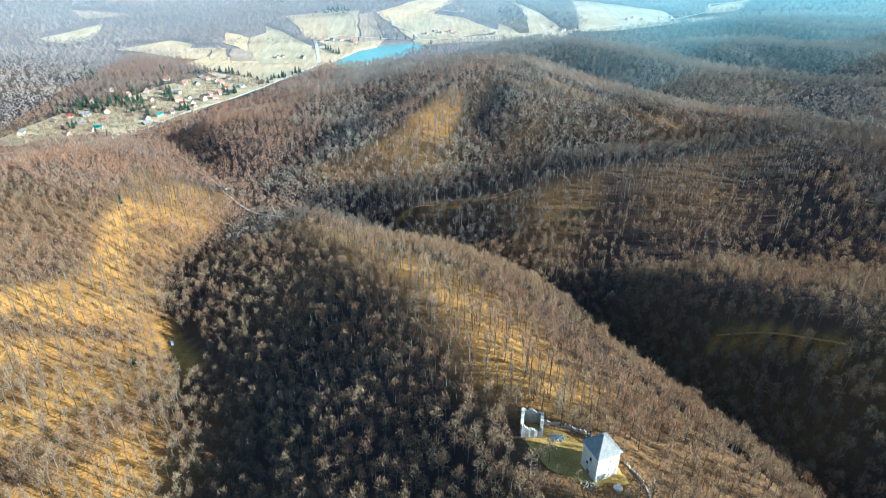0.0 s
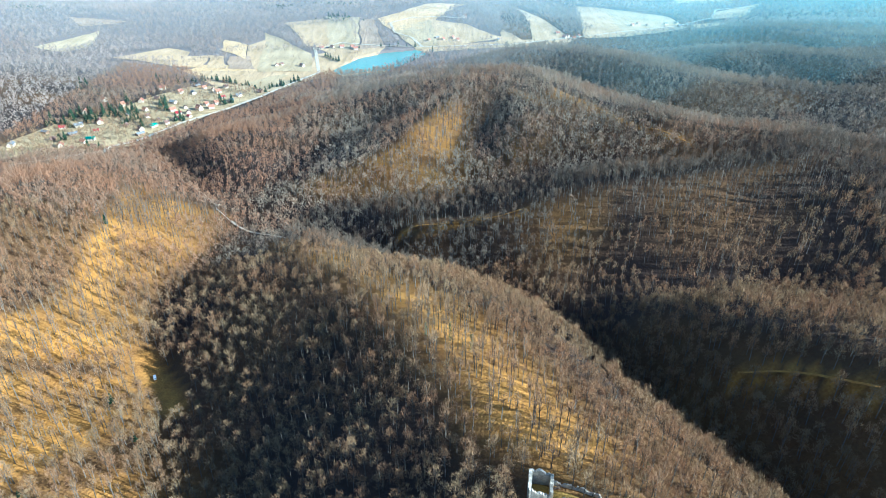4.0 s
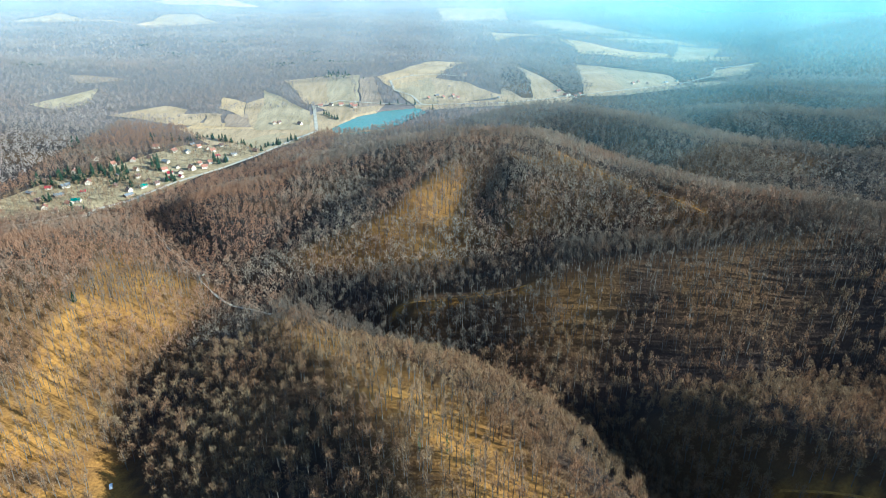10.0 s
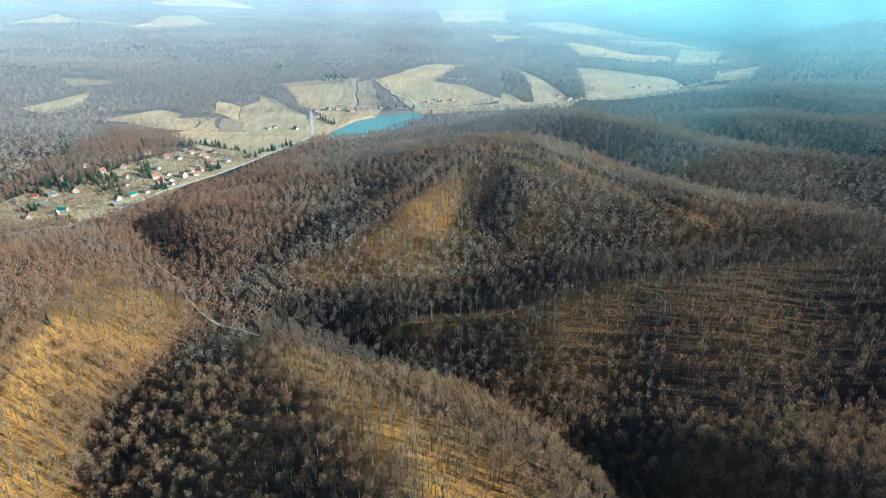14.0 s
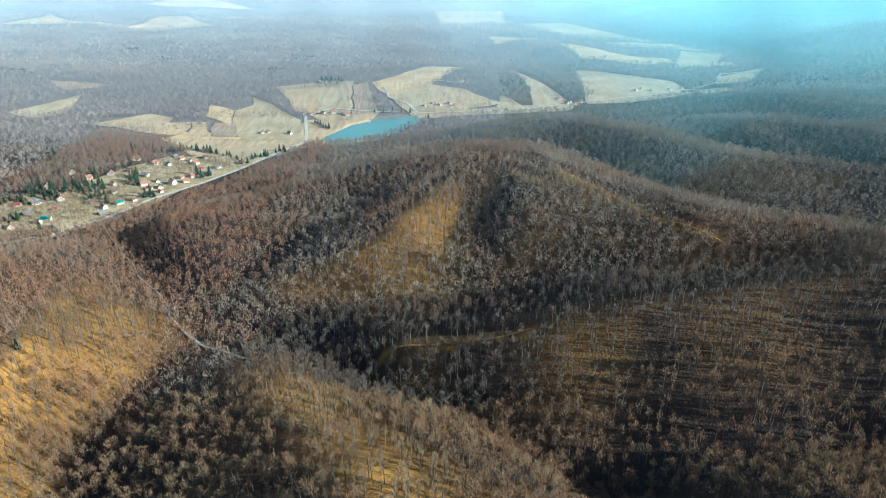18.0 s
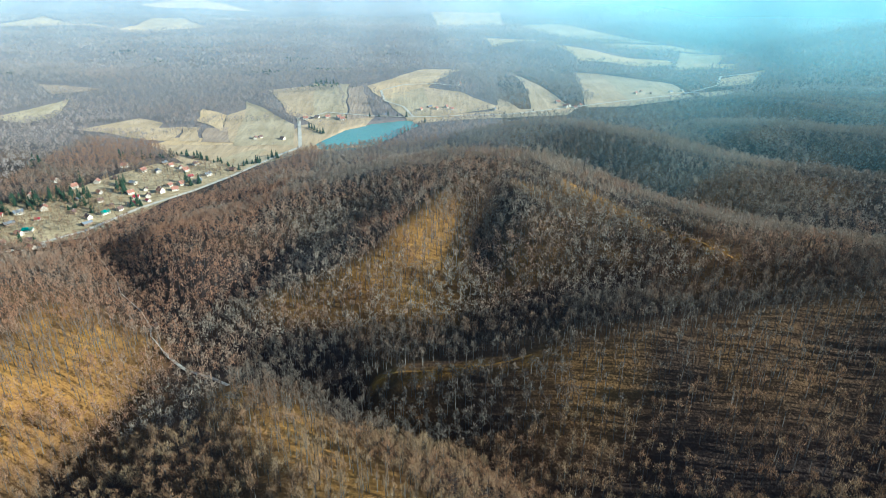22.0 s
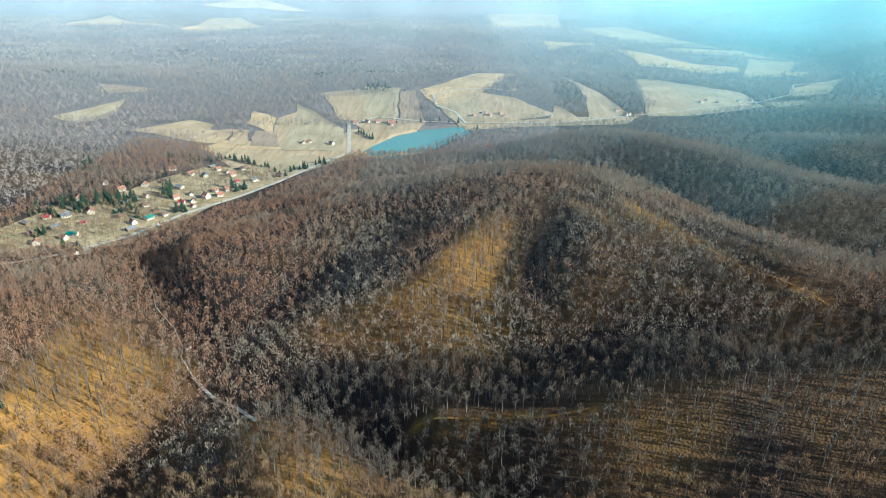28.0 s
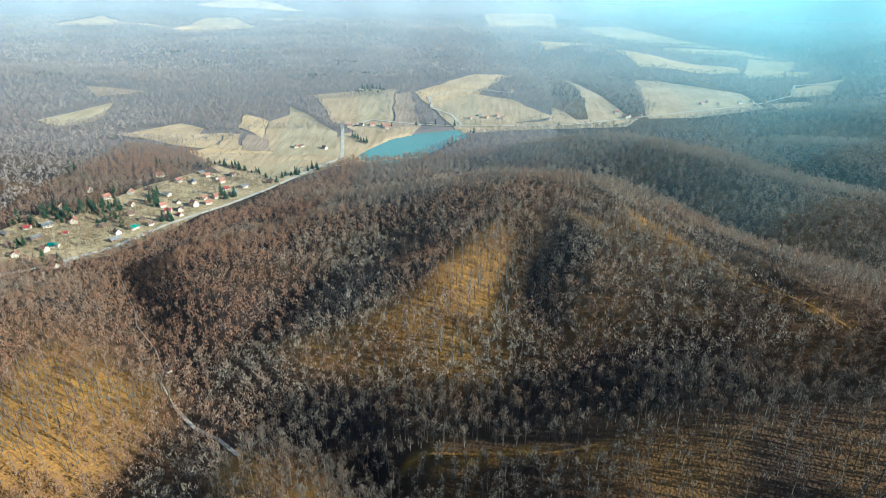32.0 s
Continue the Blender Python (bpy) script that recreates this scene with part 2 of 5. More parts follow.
SHADY_GULLY = [(-222, 668, 20), (-195, 695, 24), (-160, 730, 33), (-115, 770, 47), (-60, 815, 65)]
SUNNY_GULLY = [(14, 630, 50), (24, 700, 60), (50, 760, 71), (64, 820, 85)]
EAST_RIB = [(130, 860, 104), (95, 760, 93), (75, 690, 80)]
BLUE_RIDGE = [(-30, 1235, 3), (20, 1270, 18), (66, 1290, 36), (120, 1292, 52), (180, 1285, 61), (240, 1220, 72), (295, 1080, 85), (345, 1000, 85), (400, 940, 83), (470, 900, 84), (600, 820, 95)]
BLUE_DALE = [(-160, 1110, 3), (-60, 1110, 8), (60, 1110, 18), (190, 1010, 38), (262, 885, 50), (330, 795, 62), (400, 725, 74), (500, 665, 84)]
SECOND_RIDGE = [(310, 1440, 6), (400, 1390, 16), (480, 1330, 39), (540, 1220, 67), (580, 1100, 86), (640, 960, 100), (760, 860, 112)]
SECOND_DALE = [(150, 1420, 5), (330, 1240, 28), (430, 1080, 48), (520, 960, 62), (600, 850, 76)]
THIRD_RIDGE = [(420, 1640, 3), (510, 1620, 6), (590, 1600, 22), (650, 1560, 47), (690, 1450, 64), (740, 1330, 74), (860, 1150, 92)]
THIRD_DALE = [(380, 1500, 5), (480, 1450, 12), (600, 1320, 40), (700, 1180, 60)]
VALLEY = [(-600, 830, 3), (-470, 900, 2), (-449, 935, 1), (-380, 1060, 1), (-325, 1179, 0), (-262, 1369, 0), (-180, 1400, -1), (-60, 1540, 0), (100, 1600, 2), (290, 1650, 2), (582, 1745, 3), (800, 2050, 5),
          (1066, 2355, 8), (1700, 3000, 10)]
VILLAGE_SHELF = [(-700, 950, 9), (-560, 1000, 4), (-480, 1060, 3), (-520, 1180, 7), (-440, 1230, 3), (-560, 1330, 8), (-400, 1420, 3)]
WEST_VALE = [(-700, 100, 70), (-640, 450, 40), (-600, 700, 12), (-620, 860, 5)]
FIELD_SLOPE = [(-300, 1560, 6), (-180, 1620, 8), (-20, 1620, 5)]
FIELD_CREST = [(-430, 1690, 24), (-180, 1790, 26), (30, 2020, 40), (120, 1980, 36), (230, 1800, 16)]
WEST_WOODS = [(-900, 1000, 40), (-880, 1300, 34), (-760, 1560, 20), (-560, 1640, 22), (-900, 1800, 50), (-1400, 1800, 60)]
LINES = [CASTLE_SPUR, STRIP_BENCH, SPUR_SHOULDER, WEST_STREAM, MILL_STREAM, WEST_CREST, *WEST_SPURS, *WEST_GULLIES, EAST_NEAR_RIDGE, EAST_DALE, EAST_SHADE_RISE, MIDDLE_RIDGE, MIDDLE_GULLY, MAIN_RIDGE, EAST_LOBE, TIP_SHOULDER,
         NORTH_LOBE, LOBE_GULLY, SUNNY_SPUR, SHADY_GULLY, SUNNY_GULLY, EAST_RIB, BLUE_RIDGE, BLUE_DALE, SECOND_RIDGE, SECOND_DALE, THIRD_RIDGE, THIRD_DALE,
         VALLEY, VILLAGE_SHELF, WEST_VALE, FIELD_SLOPE, FIELD_CREST, WEST_WOODS]


def along(line, step):
    """Points every so many metres along a line."""
    out = []
    for a, b in zip(line, line[1:]):
        n = max(1, round(math.dist(a[:2], b[:2]) / step))
        out += [tuple(a[k] + (b[k] - a[k]) * i / n for k in range(len(a))) for i in range(n)]
    return out + [tuple(line[-1])]


def waves(x, y, scale, seed):
    """Smooth value noise from -1 to 1."""
    u, v = x / scale + seed * 17.3, y / scale + seed * 5.7
    i, j = np.floor(u), np.floor(v)
    u, v = u - i, v - j
    u, v = u * u * (3 - 2 * u), v * v * (3 - 2 * v)

    def knot(a, b):
        s = np.sin(a * 127.1 + b * 311.7 + seed * 74.7) * 43758.5453
        return 2 * (s - np.floor(s)) - 1
    return (knot(i, j) * (1 - u) + knot(i + 1, j) * u) * (1 - v) + (knot(i, j + 1) * (1 - u) + knot(i + 1, j + 1) * u) * v


def soft_box(x, y, x0, x1, y0, y1, s):
    return np.clip((x - x0) / s, 0, 1) * np.clip((x1 - x) / s, 0, 1) * np.clip((y - y0) / s, 0, 1) * np.clip((y1 - y) / s, 0, 1)


STEPS = np.array([p for line in LINES for p in along(line, 22)])


def slopes(x, y):
    """A first guess of the height: every line's, weighed by its nearness."""
    z = np.empty(len(x))
    for k in range(0, len(x), 20000):
        d2 = (x[k:k + 20000, None] - STEPS[:, 0]) ** 2 + (y[k:k + 20000, None] - STEPS[:, 1]) ** 2 + 60
        w = d2 ** -1.6
        z[k:k + 20000] = (w @ STEPS[:, 2]) / w.sum(1)
    return z


# even hillsides between crests and streams: the lines stay, the rest relaxes
CELL, WEST, SOUTH, NX, NY = 9.0, -1100.0, -150.0, 245, 256
HILLS = slopes(*(c.ravel() for c in np.meshgrid(WEST + CELL * np.arange(NX), SOUTH + CELL * np.arange(NY)))).reshape(NY, NX)
PIN = np.array([p for line in LINES for p in along(line, 6)])
pi_, pj_ = np.round((PIN[:, 0] - WEST) / CELL).astype(int), np.round((PIN[:, 1] - SOUTH) / CELL).astype(int)
inner = (pi_ > 0) & (pi_ < NX - 1) & (pj_ > 0) & (pj_ < NY - 1)
pi_, pj_, pz_ = pi_[inner], pj_[inner], PIN[inner, 2]
for turn in range(700):
    HILLS[1:-1, 1:-1] = (HILLS[:-2, 1:-1] + HILLS[2:, 1:-1] + HILLS[1:-1, :-2] + HILLS[1:-1, 2:]) / 4
    if turn < 698:
        HILLS[pj_, pi_] = pz_


def land(x, y):
    """The ground's height: between the crests and the stream beds, with gentle unevenness; rolling country far off."""
    x, y = np.asarray(x, float), np.asarray(y, float)
    shape, x, y = x.shape, x.ravel(), y.ravel()
    u, v = (x - WEST) / CELL, (y - SOUTH) / CELL
    near = (u > 0) & (u < NX - 1.01) & (v > 0) & (v < NY - 1.01)
    z = np.empty(len(x))
    z[~near] = slopes(x[~near], y[~near])
    i, j = u[near].astype(int), v[near].astype(int)
    u, v = u[near] - i, v[near] - j
    z[near] = (HILLS[j, i] * (1 - u) + HILLS[j, i + 1] * u) * (1 - v) + (HILLS[j + 1, i] * (1 - u) + HILLS[j + 1, i + 1] * u) * v
    hilly = np.clip((z - 8) / 30, 0, 1)
    folds = soft_box(x, y, 60, 340, 430, 560, 25) + 0.8 * np.clip((x - 260) / 120, 0, 1)
    z += 6.5 * soft_box(x, y, 10, 260, 635, 900, 45) * waves(x + 0.3 * (y - 700), y * 0.12, 27, 24)
    z += 5.0 * hilly * soft_box(x, y, -330, -40, 740, 960, 50) * waves(x * 0.35 + y, x * 0.1, 34, 25)
    z += hilly * ((1.2 + 3.6 * folds) * waves(x, y * 0.3 + 0.12 * x, 46, 21) + 1.6 * waves(x, y, 75, 1) + 1.3 * waves(x, y, 33, 2) + 0.4 * waves(x, y, 11, 3))
    # the far country: a broad valley with rolling woods to its west and a high wooded range to its east
    foot = np.interp(y, [1850, 1990, 2340, 2520, 2740, 2880, 3235, 3680, 4270], [790, 900, 1090, 1070, 1005, 920, 806, 660, 392])
    east, west = np.clip(x - foot, 0, None), np.clip(foot - x, 0, None)
    spurs = waves(x * 0.5 + y * 0.25, y, 210, 23)
    range_z = 6 + 200 * (1 - np.exp(-east / 420)) * (0.78 + 0.10 * waves(x, y, 520, 4) + 0.16 * spurs)
    away = np.clip(west / 750, 0.06, 1)
    roll = 6 + 18 * away + away * (17 * waves(x * 0.7 + y * 0.5, y, 420, 4) + 12 * waves(x, y * 0.8 + 0.3 * x, 190, 5) + 6 * waves(x, y, 90, 6))
    far = np.clip((y - 1800) / 500, 0, 1)
    z = z * (1 - far) + far * np.where(east > 0, range_z, np.maximum(roll, 4))
    away = np.clip((y - 3300) / 1700, 0, 1)
    z = z * (1 - away) + away * (30 + 90 * away + 22 * waves(x, y, 420, 7))
    # the lake's bed
    return z.reshape(shape)


def spaced(stops):
    """Grid lines: pairs of a place and the step from there on."""
    out = []
    for (a, s), (b, _) in zip(stops, stops[1:]):
        out += list(np.linspace(a, b, max(1, round((b - a) / s)), endpoint=False))
    return np.array(out + [stops[-1][0]])


GX = spaced([(-5200, 160), (-2400, 60), (-1000, 16), (-460, 7), (420, 12), (1000, 30), (2600, 140), (5200, 1)])
GY = spaced([(-700, 60), (-60, 7.5), (1100, 10), (1650, 18), (2600, 32), (4000, 70), (5300, 1)])
GZ = land(*np.meshgrid(GX, GY))
LAKE = [(-234, 1365), (-192, 1478), (-142, 1531), (-57, 1566), (-40, 1508), (-77, 1426), (-119, 1340), (-160, 1310), (-216, 1322)]


def inside(poly, x, y):
    x, y = np.asarray(x, float), np.asarray(y, float)
    hit = np.zeros(x.shape, bool)
    for (ax, ay), (bx, by) in zip(poly, poly[1:] + poly[:1]):
        cross = ((ay > y) != (by > y)) & (x < (bx - ax) * (y - ay) / (by - ay + 1e-9) + ax)
        hit ^= cross
    return hit


def grid_height(x, y):
    """The height of the ground mesh."""
    x, y = np.asarray(x, float), np.asarray(y, float)
    i = np.clip(np.searchsorted(GX, x) - 1, 0, len(GX) - 2)
    j = np.clip(np.searchsorted(GY, y) - 1, 0, len(GY) - 2)
    u, v = (x - GX[i]) / (GX[i + 1] - GX[i]), (y - GY[j]) / (GY[j + 1] - GY[j])
    return (GZ[j, i] * (1 - u) + GZ[j, i + 1] * u) * (1 - v) + (GZ[j + 1, i] * (1 - u) + GZ[j + 1, i + 1] * u) * v


# the castle stands on a levelled terrace, the lake in a hollow
mx, my = np.meshgrid(GX, GY)
near = np.hypot((mx - 52) / 1.2, my - 203)
flat = np.clip((34 - near) / 12, 0, 1)
GZ = GZ * (1 - flat) + flat * (107.0 + 0.02 * (mx - 52))
wet = inside(LAKE, mx, my)
GZ = np.where(wet, -3.0, GZ)


def mesh_from(name, verts, faces, mats, face_mats=None, smooth=False):
    """A mesh from arrays of corners and of triangles or quads."""
    me = bpy.data.meshes.new(name)
    verts, faces = np.asarray(verts, np.float32), np.asarray(faces, np.int32)
    me.vertices.add(len(verts))
    me.vertices.foreach_set("co", verts.ravel())
    me.loops.add(faces.size)
    me.loops.foreach_set("vertex_index", faces.ravel())
    me.polygons.add(len(faces))
    me.polygons.foreach_set("loop_start", np.arange(0, faces.size, faces.shape[1], dtype=np.int32))
    for m in mats:
        me.materials.append(m)
    if face_mats is not None:
        me.polygons.foreach_set("material_index", np.asarray(face_mats, np.int32))
    me.polygons.foreach_set("use_smooth", np.full(len(faces), smooth))
    me.update(calc_edges=True)
    return me


def attribute(me, name, values):
    me.attributes.new(name, "FLOAT", "POINT").data.foreach_set("value", np.asarray(values, np.float32))


TRAILS = [[(-40, 560), (-24, 558), (44, 550), (70, 549)], [(165, 775), (176, 758), (200, 715), (228, 668), (245, 640)],
          [(176, 330), (190, 318), (210, 300), (226, 286)]]
WEST_TRACK = [(-168, 332), (-180, 348), (-193, 363), (-207, 384)]


def near_line(line, x, y):
    """Distance to a line."""
    pts = np.array(along(line, 5))[:, :2]
    x, y = np.asarray(x, float), np.asarray(y, float)
    d = np.full(x.shape, 1e9)
    for p in pts:
        d = np.minimum(d, (x - p[0]) ** 2 + (y - p[1]) ** 2)
    return np.sqrt(d)


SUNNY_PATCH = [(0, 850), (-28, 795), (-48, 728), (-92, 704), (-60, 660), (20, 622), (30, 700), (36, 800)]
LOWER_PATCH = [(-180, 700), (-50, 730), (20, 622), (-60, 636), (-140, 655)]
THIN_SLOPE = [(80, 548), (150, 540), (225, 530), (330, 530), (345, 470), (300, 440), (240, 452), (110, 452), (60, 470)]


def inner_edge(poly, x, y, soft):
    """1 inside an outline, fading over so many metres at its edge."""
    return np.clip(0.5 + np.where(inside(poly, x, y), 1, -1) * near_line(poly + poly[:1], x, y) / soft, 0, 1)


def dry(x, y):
    """Sunlight put into the litter's gold: 1 on sunny banks, crest and open trails."""
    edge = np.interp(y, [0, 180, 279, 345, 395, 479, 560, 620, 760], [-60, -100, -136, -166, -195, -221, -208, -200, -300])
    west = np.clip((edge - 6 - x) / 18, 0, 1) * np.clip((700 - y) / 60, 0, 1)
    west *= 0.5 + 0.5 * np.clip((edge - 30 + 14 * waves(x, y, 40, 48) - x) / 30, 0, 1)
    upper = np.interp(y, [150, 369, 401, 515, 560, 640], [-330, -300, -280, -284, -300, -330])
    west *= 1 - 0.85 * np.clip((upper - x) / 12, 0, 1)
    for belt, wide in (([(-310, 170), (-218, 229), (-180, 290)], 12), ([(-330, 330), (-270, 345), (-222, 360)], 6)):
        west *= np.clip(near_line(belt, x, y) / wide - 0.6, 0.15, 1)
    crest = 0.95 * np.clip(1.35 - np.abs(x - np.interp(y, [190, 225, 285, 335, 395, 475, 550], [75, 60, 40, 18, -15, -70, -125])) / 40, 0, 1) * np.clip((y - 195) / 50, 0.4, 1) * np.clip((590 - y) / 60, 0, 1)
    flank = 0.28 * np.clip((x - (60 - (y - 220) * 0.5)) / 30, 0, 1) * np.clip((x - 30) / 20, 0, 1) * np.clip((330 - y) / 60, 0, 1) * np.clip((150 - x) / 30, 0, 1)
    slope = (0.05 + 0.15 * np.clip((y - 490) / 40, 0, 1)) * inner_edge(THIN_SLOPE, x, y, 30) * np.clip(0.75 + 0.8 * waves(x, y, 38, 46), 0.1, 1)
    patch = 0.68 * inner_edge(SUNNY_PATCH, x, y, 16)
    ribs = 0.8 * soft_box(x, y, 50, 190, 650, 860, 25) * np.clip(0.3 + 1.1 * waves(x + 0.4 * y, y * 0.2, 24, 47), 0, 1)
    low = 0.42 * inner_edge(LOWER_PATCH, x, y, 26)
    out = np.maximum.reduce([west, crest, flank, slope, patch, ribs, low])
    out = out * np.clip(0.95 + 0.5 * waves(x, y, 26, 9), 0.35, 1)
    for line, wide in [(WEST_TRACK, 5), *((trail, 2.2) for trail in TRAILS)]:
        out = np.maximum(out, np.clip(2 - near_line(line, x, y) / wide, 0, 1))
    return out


def build_ground():
    nx, ny = len(GX), len(GY)
    idx = np.arange(nx * ny).reshape(ny, nx)
    faces = np.stack([idx[:-1, :-1], idx[:-1, 1:], idx[1:, 1:], idx[1:, :-1]], -1).reshape(-1, 4)
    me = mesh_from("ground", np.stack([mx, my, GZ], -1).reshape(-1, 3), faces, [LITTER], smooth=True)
    # Darkens the litter colour wherever shade falls, outside the sunlit gold.
    painted_shade = np.clip(0.92 + 0.2 * waves(mx, my, 60, 8), 0.6, 1) * (1 - dry(mx, my)) * 1
    attribute(me, "painted_shade", painted_shade.ravel())
    woodland = 0.7 * np.clip((my - 1180) / 150, 0, 1) * (mx < 60 + 0.05 * my)
    attribute(me, "canopy", np.maximum(woodland, np.clip((my - 1900) / 500, 0, 0.85)).ravel())
    return tagged(new("ground", me), "hilly ground under golden-brown fallen beech leaves", "ground", kind="structure")


build_ground()
# ---- open land: fields, meadows, roads, water ----
def draped_patch(name, corners, material, lift, label, category, cells=22):
    """A field of four corners that follows the ground."""
    a, b, c, d = (np.array(p, float) for p in corners)
    u, v = np.meshgrid(np.linspace(0, 1, cells + 1), np.linspace(0, 1, cells + 1))
    u, v = u[..., None], v[..., None]
    p = a * (1 - u) * (1 - v) + b * u * (1 - v) + c * u * v + d * (1 - u) * v
    x, y = p[..., 0], p[..., 1]
    x, y = x + 4 * waves(x, y, 38, 31) + waves(x, y, 14, 33), y + 4 * waves(x, y, 38, 32) + waves(x, y, 14, 34)
    idx = np.arange((cells + 1) ** 2).reshape(cells + 1, -1)
    faces = np.stack([idx[:-1, :-1], idx[:-1, 1:], idx[1:, 1:], idx[1:, :-1]], -1).reshape(-1, 4)
    z = np.maximum.reduce([grid_height(x + dx, y + dy) for dx in (-3, 3) for dy in (-3, 3)]) + lift
    me = mesh_from(name, np.stack([x, y, z], -1).reshape(-1, 3), faces, [material], smooth=True)
    return tagged(new(name, me), label, category, kind="structure")


def draped_road(name, line, width, lift, label, material=None):
    pts = np.array(along(line, 6))
    way = np.gradient(pts, axis=0)
    side = np.stack([-way[:, 1], way[:, 0]], -1) / np.linalg.norm(way, axis=1, keepdims=True)
    rows = [pts + side * width * s for s in (-0.5, -0.17, 0.17, 0.5)]
    z = [np.maximum.reduce([grid_height(r[:, 0] + dx, r[:, 1] + dy) for dx in (-2, 2) for dy in (-2, 2)]) + lift for r in rows]
    zc = np.maximum.reduce(z)
    v = np.concatenate([np.column_stack([r, zc + (0.06 if 0 < k < 3 else 0)]) for k, r in enumerate(rows)])
    n = len(pts)
    i = np.arange(n - 1)
    faces = np.concatenate([np.stack([i + k * n, i + 1 + k * n, i + 1 + (k + 1) * n, i + (k + 1) * n], -1) for k in range(3)])
    me = mesh_from(name, v, faces, [material or ROADSKIN], smooth=True)
    return tagged(new(name, me), label, "road", kind="structure")


